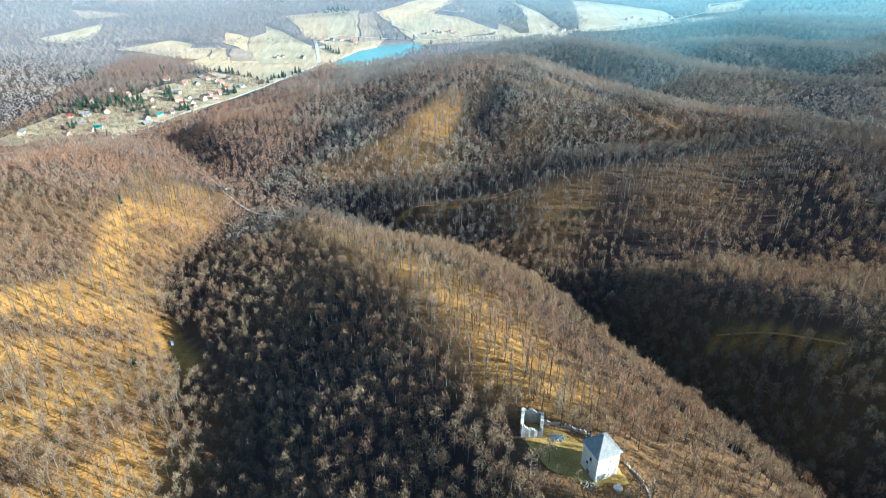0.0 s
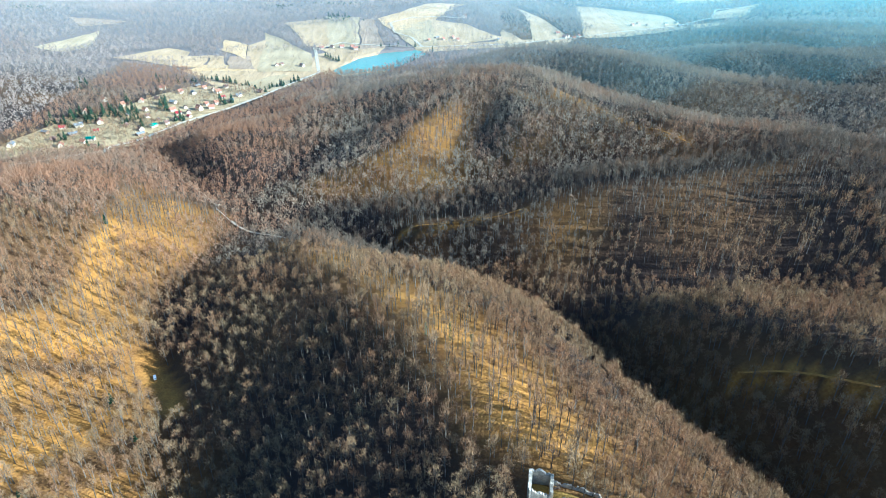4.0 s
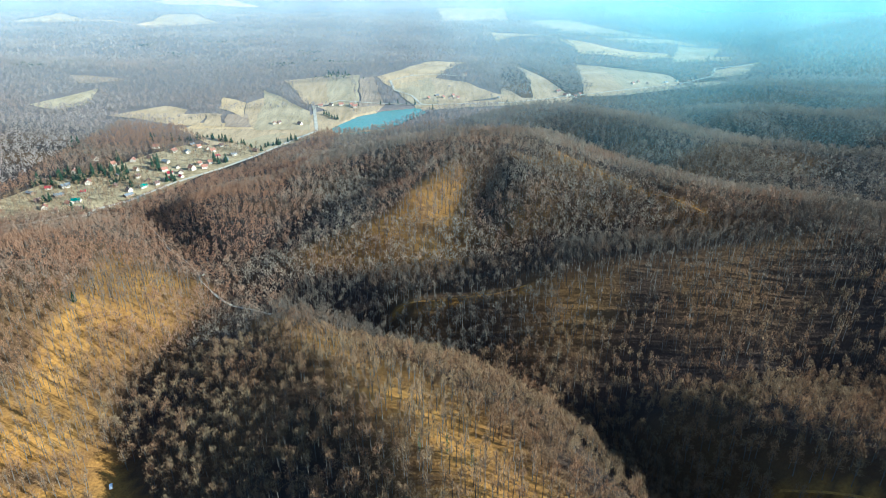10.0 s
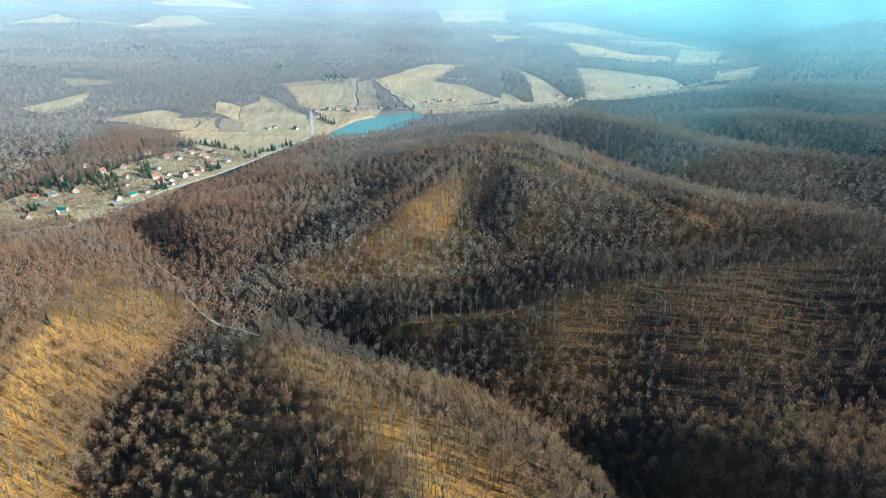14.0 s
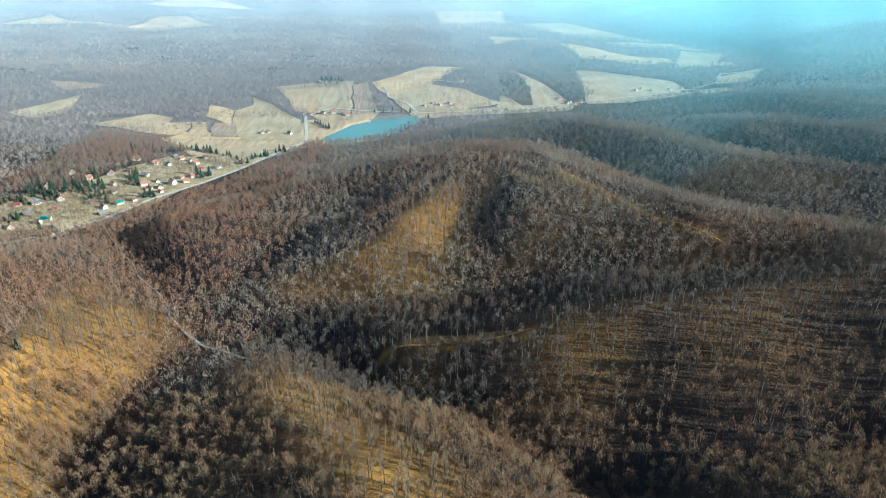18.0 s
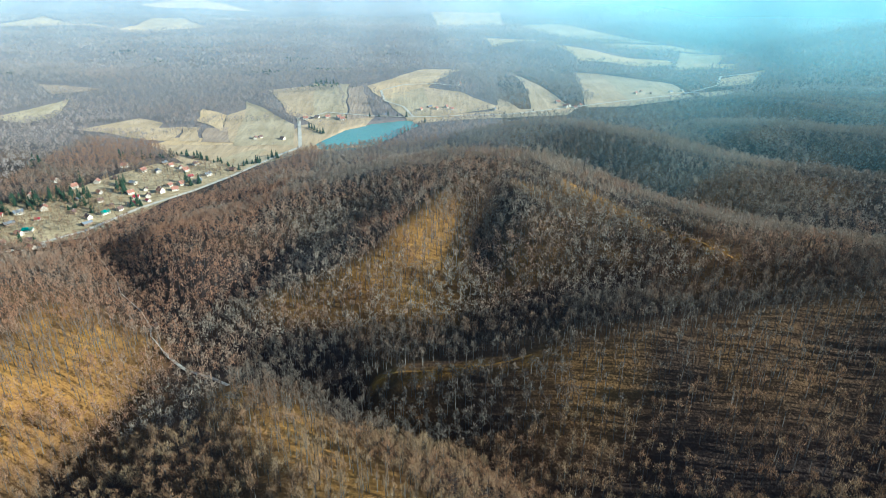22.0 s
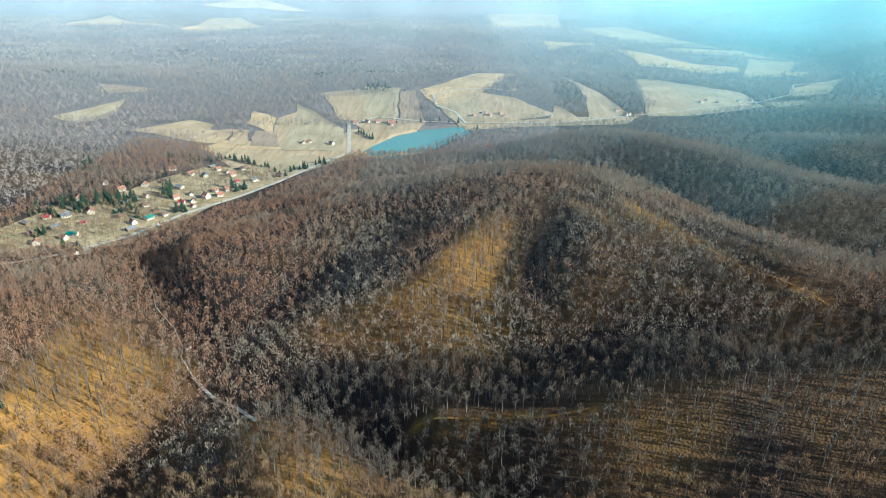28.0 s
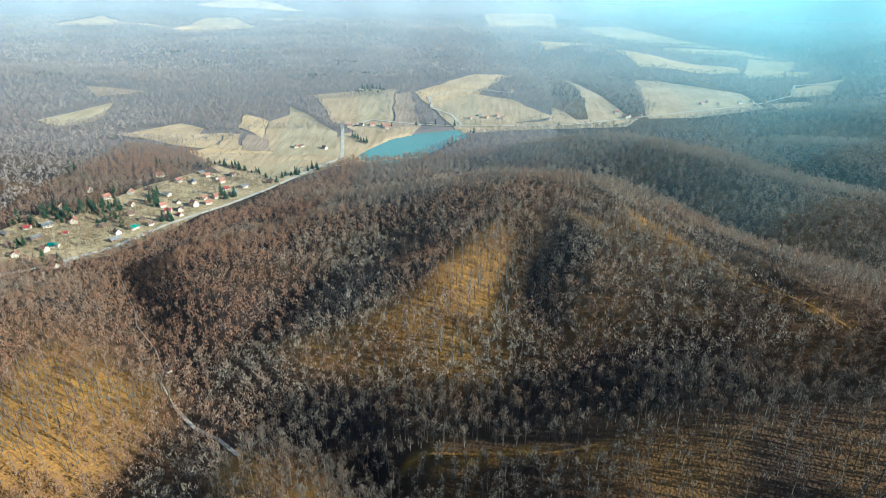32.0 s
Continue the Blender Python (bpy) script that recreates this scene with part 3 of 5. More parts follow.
OPEN = []          # outlines without woods
FIELDS = [
    ([(-300, 1390), (-200, 1335), (-140, 1570), (-290, 1500)], PASTURE, "dry reed meadow on the lake shore", 0.15),
    ([(-540, 1345), (-430, 1230), (-268, 1290), (-272, 1385)], PASTURE, "flat pale winter grass along the stream", 0.2),
    ([(-530, 1335), (-272, 1370), (-300, 1420), (-500, 1385)], STUBBLE, "pale straw strip below the field slope", 0.32),
    ([(-650, 835), (-441, 915), (-385, 1070), (-600, 1045)], GARDEN, "pale winter grass between the village gardens", 0.25),
    ([(-565, 1047), (-385, 1070), (-318, 1210), (-475, 1238)], GARDEN, "dry winter meadow among village houses", 0.3),
    ([(-410, 1226), (-318, 1210), (-250, 1300), (-330, 1330)], GREENFIELD, "grey-green winter meadow by the stream", 0.4),
    ([(-330, 1285), (-250, 1292), (-170, 1320), (-285, 1400)], PASTURE, "pale reed meadow between road and lake", 0.5),
    ([(-500, 1495), (-520, 1591), (-457, 1551), (-430, 1440)], STUBBLE, "bright straw-coloured stubble field", 0.9),
    ([(-491, 1366), (-512, 1451), (-482, 1451), (-453, 1366)], PASTURE, "pale mown meadow", 0.9),
    ([(-447, 1366), (-471, 1451), (-427, 1462), (-393, 1366)], PLOUGHED, "brown ploughed field", 0.9),
    ([(-385, 1344), (-440, 1660), (-300, 1500), (-270, 1354)], GREENFIELD, "smooth grey-green pasture on a rise", 0.8),
    ([(-418, 1771), (-317, 1825), (-269, 1560), (-319, 1560)], PASTURE, "broad pale hay field on the slope", 1.0),
    ([(-700, 1399), (-621, 1501), (-561, 1477), (-545, 1359)], PASTURE, "pale straw field at the wood's edge", 0.9),
    ([(-896, 1457), (-828, 1624), (-787, 1480), (-818, 1419)], GREENFIELD, "narrow pale field strip in the woods", 0.9),
    ([(-959, 1738), (-803, 1715), (-830, 1685), (-890, 1660)], PLOUGHED, "pale clearing in the far woods", 0.9),
    ([(-322, 1855), (-228, 1837), (-202, 1544), (-266, 1544)], GREENFIELD, "broad greenish hay field on the slope", 1.0),
    ([(-223, 1801), (-191, 1819), (-139, 1570), (-196, 1544)], PLOUGHED, "brown ploughed strips on the slope", 1.1),
    ([(-182, 1811), (20, 2170), (85, 2170), (-37, 1775)], STUBBLE, "straw-pink stubble on the hill's crown", 1.0),
    ([(-182, 1811), (-37, 1775), (-60, 1735), (-132, 1706)], STUBBLE, "straw-pink stubble below the hill's crown", 1.1),
    ([(-141, 1729), (-38, 1816), (-8, 1607), (-61, 1553)], GREENFIELD, "greenish pasture inside the lane's bend", 1.1),
    ([(-38, 1816), (51, 1780), (145, 1660), (-14, 1580)], PASTURE, "sloping pasture above the lake road", 1.2),
    ([(150, 1737), (207, 1616), (138, 1602), (124, 1640)], PASTURE, "small pasture beside a copse", 1.1),
    ([(206, 2082), (310, 1693), (208, 1585), (227, 1829)], PASTURE, "tapering pasture between two copses", 0.9),
    ([(397, 2107), (472, 2083), (458, 1693), (349, 1677)], PASTURE, "long striped pasture on a far slope", 0.9),
    ([(472, 2083), (640, 1950), (640, 1790), (458, 1693)], GREENFIELD, "open grazing on the far valley side", 0.8),
    ([(-60, 1530), (290, 1600), (330, 1690), (-70, 1580)], PASTURE, "flat pasture along the valley road", 0.4),
    ([(-290, 1540), (-255, 1490), (-140, 1560), (-200, 1590)], PASTURE, "pale meadow strip behind the lake", 0.6),
    ([(-428, 1440), (-455, 1551), (-425, 1600), (-388, 1360)], PASTURE, "pale pasture beside the stubble field", 0.85),
    ([(-560, 1440), (-512, 1451), (-500, 1366), (-545, 1359)], PASTURE, "pale meadow at the wood's edge", 0.8),
    ([(418, 2550), (560, 2440), (602, 2227), (451, 2293)], STUBBLE, "far straw-coloured field", 1.2),
    ([(560, 2440), (749, 2330), (749, 2248), (602, 2227)], STUBBLE, "far straw-coloured field strip", 1.2),
    ([(173, 2899), (347, 2936), (462, 2718), (193, 2571)], STUBBLE, "far bright stubble field", 1.2),
    ([(820, 2301), (958, 2295), (921, 2206), (793, 2224)], PASTURE, "far pale meadow by the river", 1.2),
    ([(756, 1919), (785, 2015), (1014, 2209), (850, 1943)], PASTURE, "pale meadow in the river's bend", 1.0),
    ([(653, 1753), (671, 1845), (751, 1845), (746, 1792)], PASTURE, "pale flat meadow beside the hamlet", 0.8),
    ([(620, 2880), (880, 2840), (640, 3600), (340, 3560)], GREENFIELD, "far valley floor of pale grass", 1.4),
    ([(640, 2620), (960, 2560), (900, 2780), (600, 2800)], PASTURE, "far pale grazing land", 1.3),
    ([(720, 2180), (830, 2190), (1010, 2500), (860, 2540)], GREENFIELD, "far hazy pasture in the valley", 1.1),
    ([(-50, 3956), (337, 4077), (318, 3470), (-12, 3466)], STUBBLE, "very far pale fields", 1.6),
    ([(-2090, 3342), (-2104, 3779), (-1779, 3411), (-1512, 3285)], STUBBLE, "very far pale field strip", 1.6),
    ([(-1484, 3286), (-1491, 3726), (-1362, 3727), (-1086, 3290)], STUBBLE, "very far straw-coloured fields", 1.6),
    ([(-1211, 3709), (-1072, 3731), (-940, 3543), (-1051, 3454)], PASTURE, "very far pale clearing", 1.6),
    ([(-1867, 4419), (-1652, 4736), (-1071, 4032), (-1321, 4102)], STUBBLE, "pale fields on the far plateau", 0.8),
]
for corners, material, label, lift in FIELDS:
    draped_patch("field", corners, material, lift, label, "field")
    OPEN.append(corners)

OPEN += [LAKE, [(-250, 1290), (-30, 1500), (-40, 1620), (-300, 1500)], [(-470, 860), (-330, 1080), (-240, 1300), (-330, 1300), (-500, 1000)]]


def build_lake():
    bm = bmesh.new()
    ring = [bm.verts.new((x, y, 0.0)) for x, y in LAKE]
    bm.faces.new(ring)
    bmesh.ops.subdivide_edges(bm, edges=bm.edges[:], cuts=3, use_grid_fill=False)
    for v in bm.verts:
        v.co.x += 4 * noise.noise((v.co.x * 0.02, v.co.y * 0.02, 1))
        v.co.y += 4 * noise.noise((v.co.x * 0.02, v.co.y * 0.02, 7))
    me = bpy.data.meshes.new("lake")
    bm.to_mesh(me)
    me.materials.append(WATER)
    return tagged(new("lake", me), "calm turquoise reservoir with pale shallows", "lake", kind="structure")


build_lake()
draped_road("road", [(-640, 800), (-520, 860), (-454, 940), (-420, 1021), (-371, 1095), (-336, 1165), (-288, 1285), (-257, 1345), (-293, 1516), (-310, 1580)], 7, 0.7, "pale village road along the wood's edge")
draped_road("road", [(-300, 1531), (-248, 1600), (-146, 1578), (-38, 1580), (161, 1607), (356, 1696), (620, 1824), (756, 1935), (817, 2069), (965, 2149)], 6, 1.6, "pale valley road beyond the lake")
draped_road("road", [(-54, 1581), (-80, 1652), (-127, 1693), (-142, 1776), (-91, 1833), (-8, 1854), (54, 1832)], 6, 1.8, "curving pale lane up the field slope")
TRACK = [(-150, 565), (-174, 588), (-198, 603), (-222, 623), (-243, 647), (-251, 666), (-275, 700), (-312, 738), (-330, 768), (-359, 806), (-419, 887), (-452, 936)]
draped_road("road", TRACK[:4], 2.6, 0.35, "white gravel forest track in the dale")
draped_road("road", TRACK[3:], 1.1, 0.35, "narrow gravel track between trees along the brook")
# These strips keep the full gold, as bands of sunlit ground.
for trail in TRAILS:
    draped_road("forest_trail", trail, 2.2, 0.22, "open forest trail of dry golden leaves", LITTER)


# ---- haze over the far country ----
def haze_material():
    """Light-scattering translucent sheets standing in for haze, thicker and bluer over the east."""
    m = bpy.data.materials.new("thin_winter_haze")
    m.use_nodes = True
    nt, n = m.node_tree, m.node_tree.nodes
    n.remove(n["Principled BSDF"])
    see, veil, scat, mix, half = (n.new("ShaderNode" + k) for k in ("BsdfTransparent", "BsdfDiffuse", "BsdfTranslucent", "MixShader", "MixShader"))
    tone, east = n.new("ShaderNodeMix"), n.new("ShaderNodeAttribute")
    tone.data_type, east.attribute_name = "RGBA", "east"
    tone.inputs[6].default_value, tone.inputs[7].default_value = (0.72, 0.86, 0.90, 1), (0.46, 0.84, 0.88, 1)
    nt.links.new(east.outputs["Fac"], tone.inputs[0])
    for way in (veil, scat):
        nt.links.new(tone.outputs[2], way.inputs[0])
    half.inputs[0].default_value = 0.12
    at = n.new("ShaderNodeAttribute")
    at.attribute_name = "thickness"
    nt.links.new(at.outputs["Fac"], mix.inputs[0])
    nt.links.new(veil.outputs[0], half.inputs[1])
    nt.links.new(scat.outputs[0], half.inputs[2])
    nt.links.new(see.outputs[0], mix.inputs[1])
    nt.links.new(half.outputs[0], mix.inputs[2])
    nt.links.new(mix.outputs[0], n["Material Output"].inputs["Surface"])
    return m


def build_haze():
    """Thin leaning sheets added as haze, one behind the other."""
    material = haze_material()
    LAYERS = ((-25, 0), (50, 70), (130, 145), (240, 250), (420, 420))
    x, k = np.linspace(-5200, 5200, 160), np.arange(159)
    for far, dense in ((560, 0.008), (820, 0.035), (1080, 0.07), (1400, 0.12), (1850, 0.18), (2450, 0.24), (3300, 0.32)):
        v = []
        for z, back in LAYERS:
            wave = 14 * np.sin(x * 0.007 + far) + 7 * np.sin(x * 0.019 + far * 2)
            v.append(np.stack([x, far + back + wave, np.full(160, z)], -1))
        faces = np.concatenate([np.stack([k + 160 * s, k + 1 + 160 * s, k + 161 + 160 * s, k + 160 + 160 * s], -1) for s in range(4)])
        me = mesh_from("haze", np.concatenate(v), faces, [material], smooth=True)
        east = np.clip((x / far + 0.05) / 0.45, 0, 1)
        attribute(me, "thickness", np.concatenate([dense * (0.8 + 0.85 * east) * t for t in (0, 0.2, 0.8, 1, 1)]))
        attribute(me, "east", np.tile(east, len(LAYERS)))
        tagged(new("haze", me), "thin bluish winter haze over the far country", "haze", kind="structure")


build_haze()

# ---- woods ----
VILLAGE = [(-531, 1187), (-519, 1200), (-540, 1172), (-604, 960), (-590, 982), (-570, 992), (-533, 972), (-528, 923), (-531, 893), (-535, 862), (-487, 880), (-462, 962), (-470, 982), (-548, 1095),
           (-516, 1052), (-484, 1044), (-461, 1028), (-442, 1014), (-434, 1036), (-414, 1087), (-412, 1115), (-397, 1098), (-396, 1122), (-396, 1160), (-427, 1204), (-448, 1215), (-465, 1228), (-415, 1190),
           (-586, 1050), (-587, 1116), (-456, 1079), (-418, 1050), (-340, 1200), (-440, 1062), (-500, 1075), (-560, 955), (-610, 1010), (-480, 1180)]
VILLAGE += [(-552, 905), (-576, 930), (-505, 905), (-545, 1010), (-500, 1000), (-425, 1068), (-440, 1095), (-375, 1140), (-372, 1172), (-410, 1225), (-505, 1140), (-525, 1120), (-470, 1120), (-620, 900), (-455, 1180)]
HAMLETS = [(-353, 1393), (-300, 1392), (-345, 1400), (-285, 1545), (-262, 1556), (-240, 1560), (-206, 1545), (-215, 1555), (-120, 1588), (-40, 1632), (-5, 1640), (19, 1651), (31, 1636), (-20, 1655), (297, 1674), (320, 1671),
           (308, 1688), (285, 1711), (335, 1690), (501, 1819), (541, 1822), (520, 1840), (599, 1845), (630, 1825), (633, 1862), (660, 1850), (54, 1850), (129, 1644)]


def tree_model(rng, h, crown, twigs, length, width, limbs, sides, low=0.34):
    """One bare tree: a tapered trunk, limbs and a fan of fine twigs. Corners, triangles, and 0 for bark or 1 for twigs."""
    v, f, k = [], [], []
    lean = rng.uniform(-0.05, 0.05, 2)
    r0 = 0.014 * h + 0.06
    levels = [(0, r0), (0.5 * h, r0 * 0.7), (0.92 * h, 0.04)]
    if sides < 3:
        levels = []
        v += [(-r0, 0, -0.5), (r0, 0, -0.5), (lean[0] * h, lean[1] * h, 0.8 * h), (0, -r0, -0.5), (0, r0, -0.5), (lean[0] * h, lean[1] * h, 0.8 * h)]
        f += [(0, 1, 2), (3, 4, 5)]
        k += [0, 0]
    for z, r in levels:
        for s in range(sides):
            a = 2 * math.pi * s / sides
            v.append((r * math.cos(a) + lean[0] * z, r * math.sin(a) + lean[1] * z, z - (0.6 if z == 0 else 0)))
    for l in range(len(levels) - 1):
        for s in range(sides):
            a, b = l * sides + s, l * sides + (s + 1) % sides
            f += [(a, b, b + sides), (a, b + sides, a + sides)]
            k += [0, 0]
    def sliver(p, q, wide, kind, face):
        way = q - p
        side = np.cross(way, face)
        side *= wide / 2 / (np.linalg.norm(side) + 1e-9)
        n = len(v)
        v.extend([tuple(p - side), tuple(p + side), tuple(q)])
        f.append((n, n + 1, n + 2))
        k.append(kind)

    clumps = max(limbs, 2)
    each = max(1, twigs // clumps)
    heart = np.array([lean[0] * h, lean[1] * h, (0.52 + 0.3 * low) * h])
    for b in range(clumps):
        a = 2.4 * b + rng.uniform(-0.5, 0.5)
        up = (b + 0.5) / clumps
        out = np.array([math.cos(a), math.sin(a), 0])
        z0 = (low + (0.62 - low) * up) * h
        p0 = np.array([lean[0] * z0, lean[1] * z0, z0])
        z1 = (low + 0.14 + (0.78 - low) * up) * h
        p1 = np.array([lean[0] * z1, lean[1] * z1, z1]) + out * crown * 0.62 * math.sqrt(max(0.0, 1.02 - up ** 2)) * rng.uniform(0.8, 1.15)
        if sides > 2:
            sliver(p0, p1 + (p1 - p0) * 0.25, r0 * 0.8, 0, rng.normal(size=3))
            sliver(p0, p1 + (p1 - p0) * 0.1, r0 * 0.7, 0, rng.normal(size=3))
        for _ in range(each):
            d = rng.normal(size=3) + out * 0.5 * (1 - up) + (0, 0, 0.5)
            d /= np.linalg.norm(d)
            p = p1 + d * np.array((crown * 0.54, crown * 0.54, 0.115 * h)) * rng.uniform(0.45, 1.0)
            face = p - heart
            face = face / (np.linalg.norm(face) + 1e-9)
            q = 0.55 * face + rng.normal(size=3) * 0.42 + (0, 0, 0.7)
            q *= length * rng.uniform(0.6, 1.35) / np.linalg.norm(q)
            sliver(p - q * 0.4, p + q * 0.6, width * rng.uniform(0.6, 1.5), 1, face + rng.normal(size=3) * 0.35)
    return np.array(v, np.float32), np.array(f, np.int32), np.array(k, np.int32)


def woods(name, models, x, y, size, tint, label, twig_material, seed):
    """Many trees as one mesh."""
    rng = np.random.default_rng(seed)
    z = grid_height(x, y)
    pick = rng.integers(0, len(models), len(x))
    turn = rng.uniform(0, 2 * math.pi, len(x))
    vs, fs, ks, ts, base = [], [], [], [], 0
    for n, (v, f, k) in enumerate(models):
        sel = np.nonzero(pick == n)[0]
        c, s = np.cos(turn[sel])[:, None], np.sin(turn[sel])[:, None]
        sc, tall = size[sel][:, None], (size[sel] * rng.uniform(0.88, 1.15, len(sel)))[:, None]
        px = (v[:, 0] * c - v[:, 1] * s) * sc + x[sel][:, None]
        py = (v[:, 0] * s + v[:, 1] * c) * sc + y[sel][:, None]
        pz = v[:, 2] * tall + z[sel][:, None]
        vs.append(np.stack([px, py, pz], -1).reshape(-1, 3))
        fs.append((f[None] + (np.arange(len(sel)) * len(v))[:, None, None] + base).reshape(-1, 3))
        ks.append(np.tile(k, len(sel)))
        ts.append(np.repeat(tint[sel], len(v)))
        base += len(sel) * len(v)
    me = mesh_from(name, np.concatenate(vs), np.concatenate(fs), [BARK, twig_material], np.concatenate(ks))
    attribute(me, "tint", np.concatenate(ts))
    return tagged(new(name, me), label, "trees", kind="stuff")


def scatter(x0, x1, y0, y1, step, rng):
    """Jittered places in a rectangle, none in the open land."""
    x, y = np.meshgrid(np.arange(x0, x1, step), np.arange(y0, y1, step))
    x = x.ravel() + rng.uniform(-0.48, 0.48, x.size) * step
    y = y.ravel() + rng.uniform(-0.48, 0.48, y.size) * step
    keep = np.ones(len(x), bool)
    for poly in OPEN:
        keep &= ~inside(poly, x, y)
    for line, gap in [(TRACK[0:3], 4.0), (TRACK[2:], 0.4), (WEST_TRACK, 9.0)] + [(trail, 4.0) for trail in TRAILS]:
        pts = np.array(along(line, 4))
        for k in range(0, len(x), 20000):
            keep[k:k + 20000] &= (((x[k:k + 20000, None] - pts[:, 0]) ** 2 + (y[k:k + 20000, None] - pts[:, 1]) ** 2).min(1) > gap ** 2)
    return x[keep], y[keep]


def scatter_any(x0, x1, y0, y1, step, rng):
    x, y = np.meshgrid(np.arange(x0, x1, step), np.arange(y0, y1, step))
    return x.ravel() + rng.uniform(-0.48, 0.48, x.size) * step, y.ravel() + rng.uniform(-0.48, 0.48, y.size) * step


def wedge(x, y, x0=0.0, slack=110):
    """The part of the country that the flight looks over."""
    return (np.abs(x - x0) < 0.72 * y + slack) & (y > 60)


rng = np.random.default_rng(7)
NEAR = [tree_model(rng, 17, 3.6, 184, 2.0, 0.20, 9, 3) for _ in range(8)]
SLIM = [tree_model(rng, 18, 3.0, 96, 1.8, 0.22, 7, 3, 0.46) for _ in range(6)]
MID = [tree_model(rng, 17, 3.6, 56, 2.2, 0.46, 6, 2) for _ in range(8)]
CLOSE = [tree_model(rng, 17, 3.5, 116, 2.0, 0.29, 7, 3) for _ in range(8)]
MIDSLIM = [tree_model(rng, 18, 2.6, 30, 1.9, 0.38, 4, 3, 0.52) for _ in range(5)]
FAR = [tree_model(rng, 16, 4.4, 30, 2.6, 0.85, 4, 2) for _ in range(8)]
FARTHEST = [tree_model(rng, 14, 6.5, 10, 4.2, 2.6, 3, 2) for _ in range(6)]


def sunny(x, y):
    """Where the stand is thin and the leaf-strewn ground shows."""
    return (dry(x, y) > 0.52 + 0.25 * waves(x, y, 35, 11)) | (soft_box(x, y, 90, 330, 425, 556, 10) > 0.5 + 0.3 * waves(x, y, 30, 44))


COPSES = [([(60, 2090), (110, 1920), (125, 1790), (175, 1690)], 26), ([(290, 2130), (330, 1950), (345, 1800), (330, 1740)], 38), ([(-190, 1800), (-160, 1680), (-112, 1548)], 5),
          ([(-437, 1670), (-370, 1590), (-305, 1523)], 7), ([(-404, 1713), (-300, 1765), (-235, 1800)], 9), ([(60, 1960), (0, 1850), (-10, 1800)], 4), ([(-470, 1480), (-450, 1560)], 6),
          ([(-60, 1590), (60, 1612), (180, 1632)], 3), ([(430, 2080), (480, 1900), (520, 1800)], 6), ([(-720, 1450), (-566, 1502), (-480, 1604)], 9), ([(-700, 1372), (-539, 1396), (-475, 1440)], 7), ([(-625, 1300), (-560, 1375)], 8),
          ([(-300, 1532), (-420, 1500), (-540, 1480)], 7), ([(-860, 1395), (-790, 1385), (-775, 1575)], 8), ([(40, 1775), (80, 2058)], 9), ([(-200, 1500), (-225, 1700), (-250, 1790)], 4)]


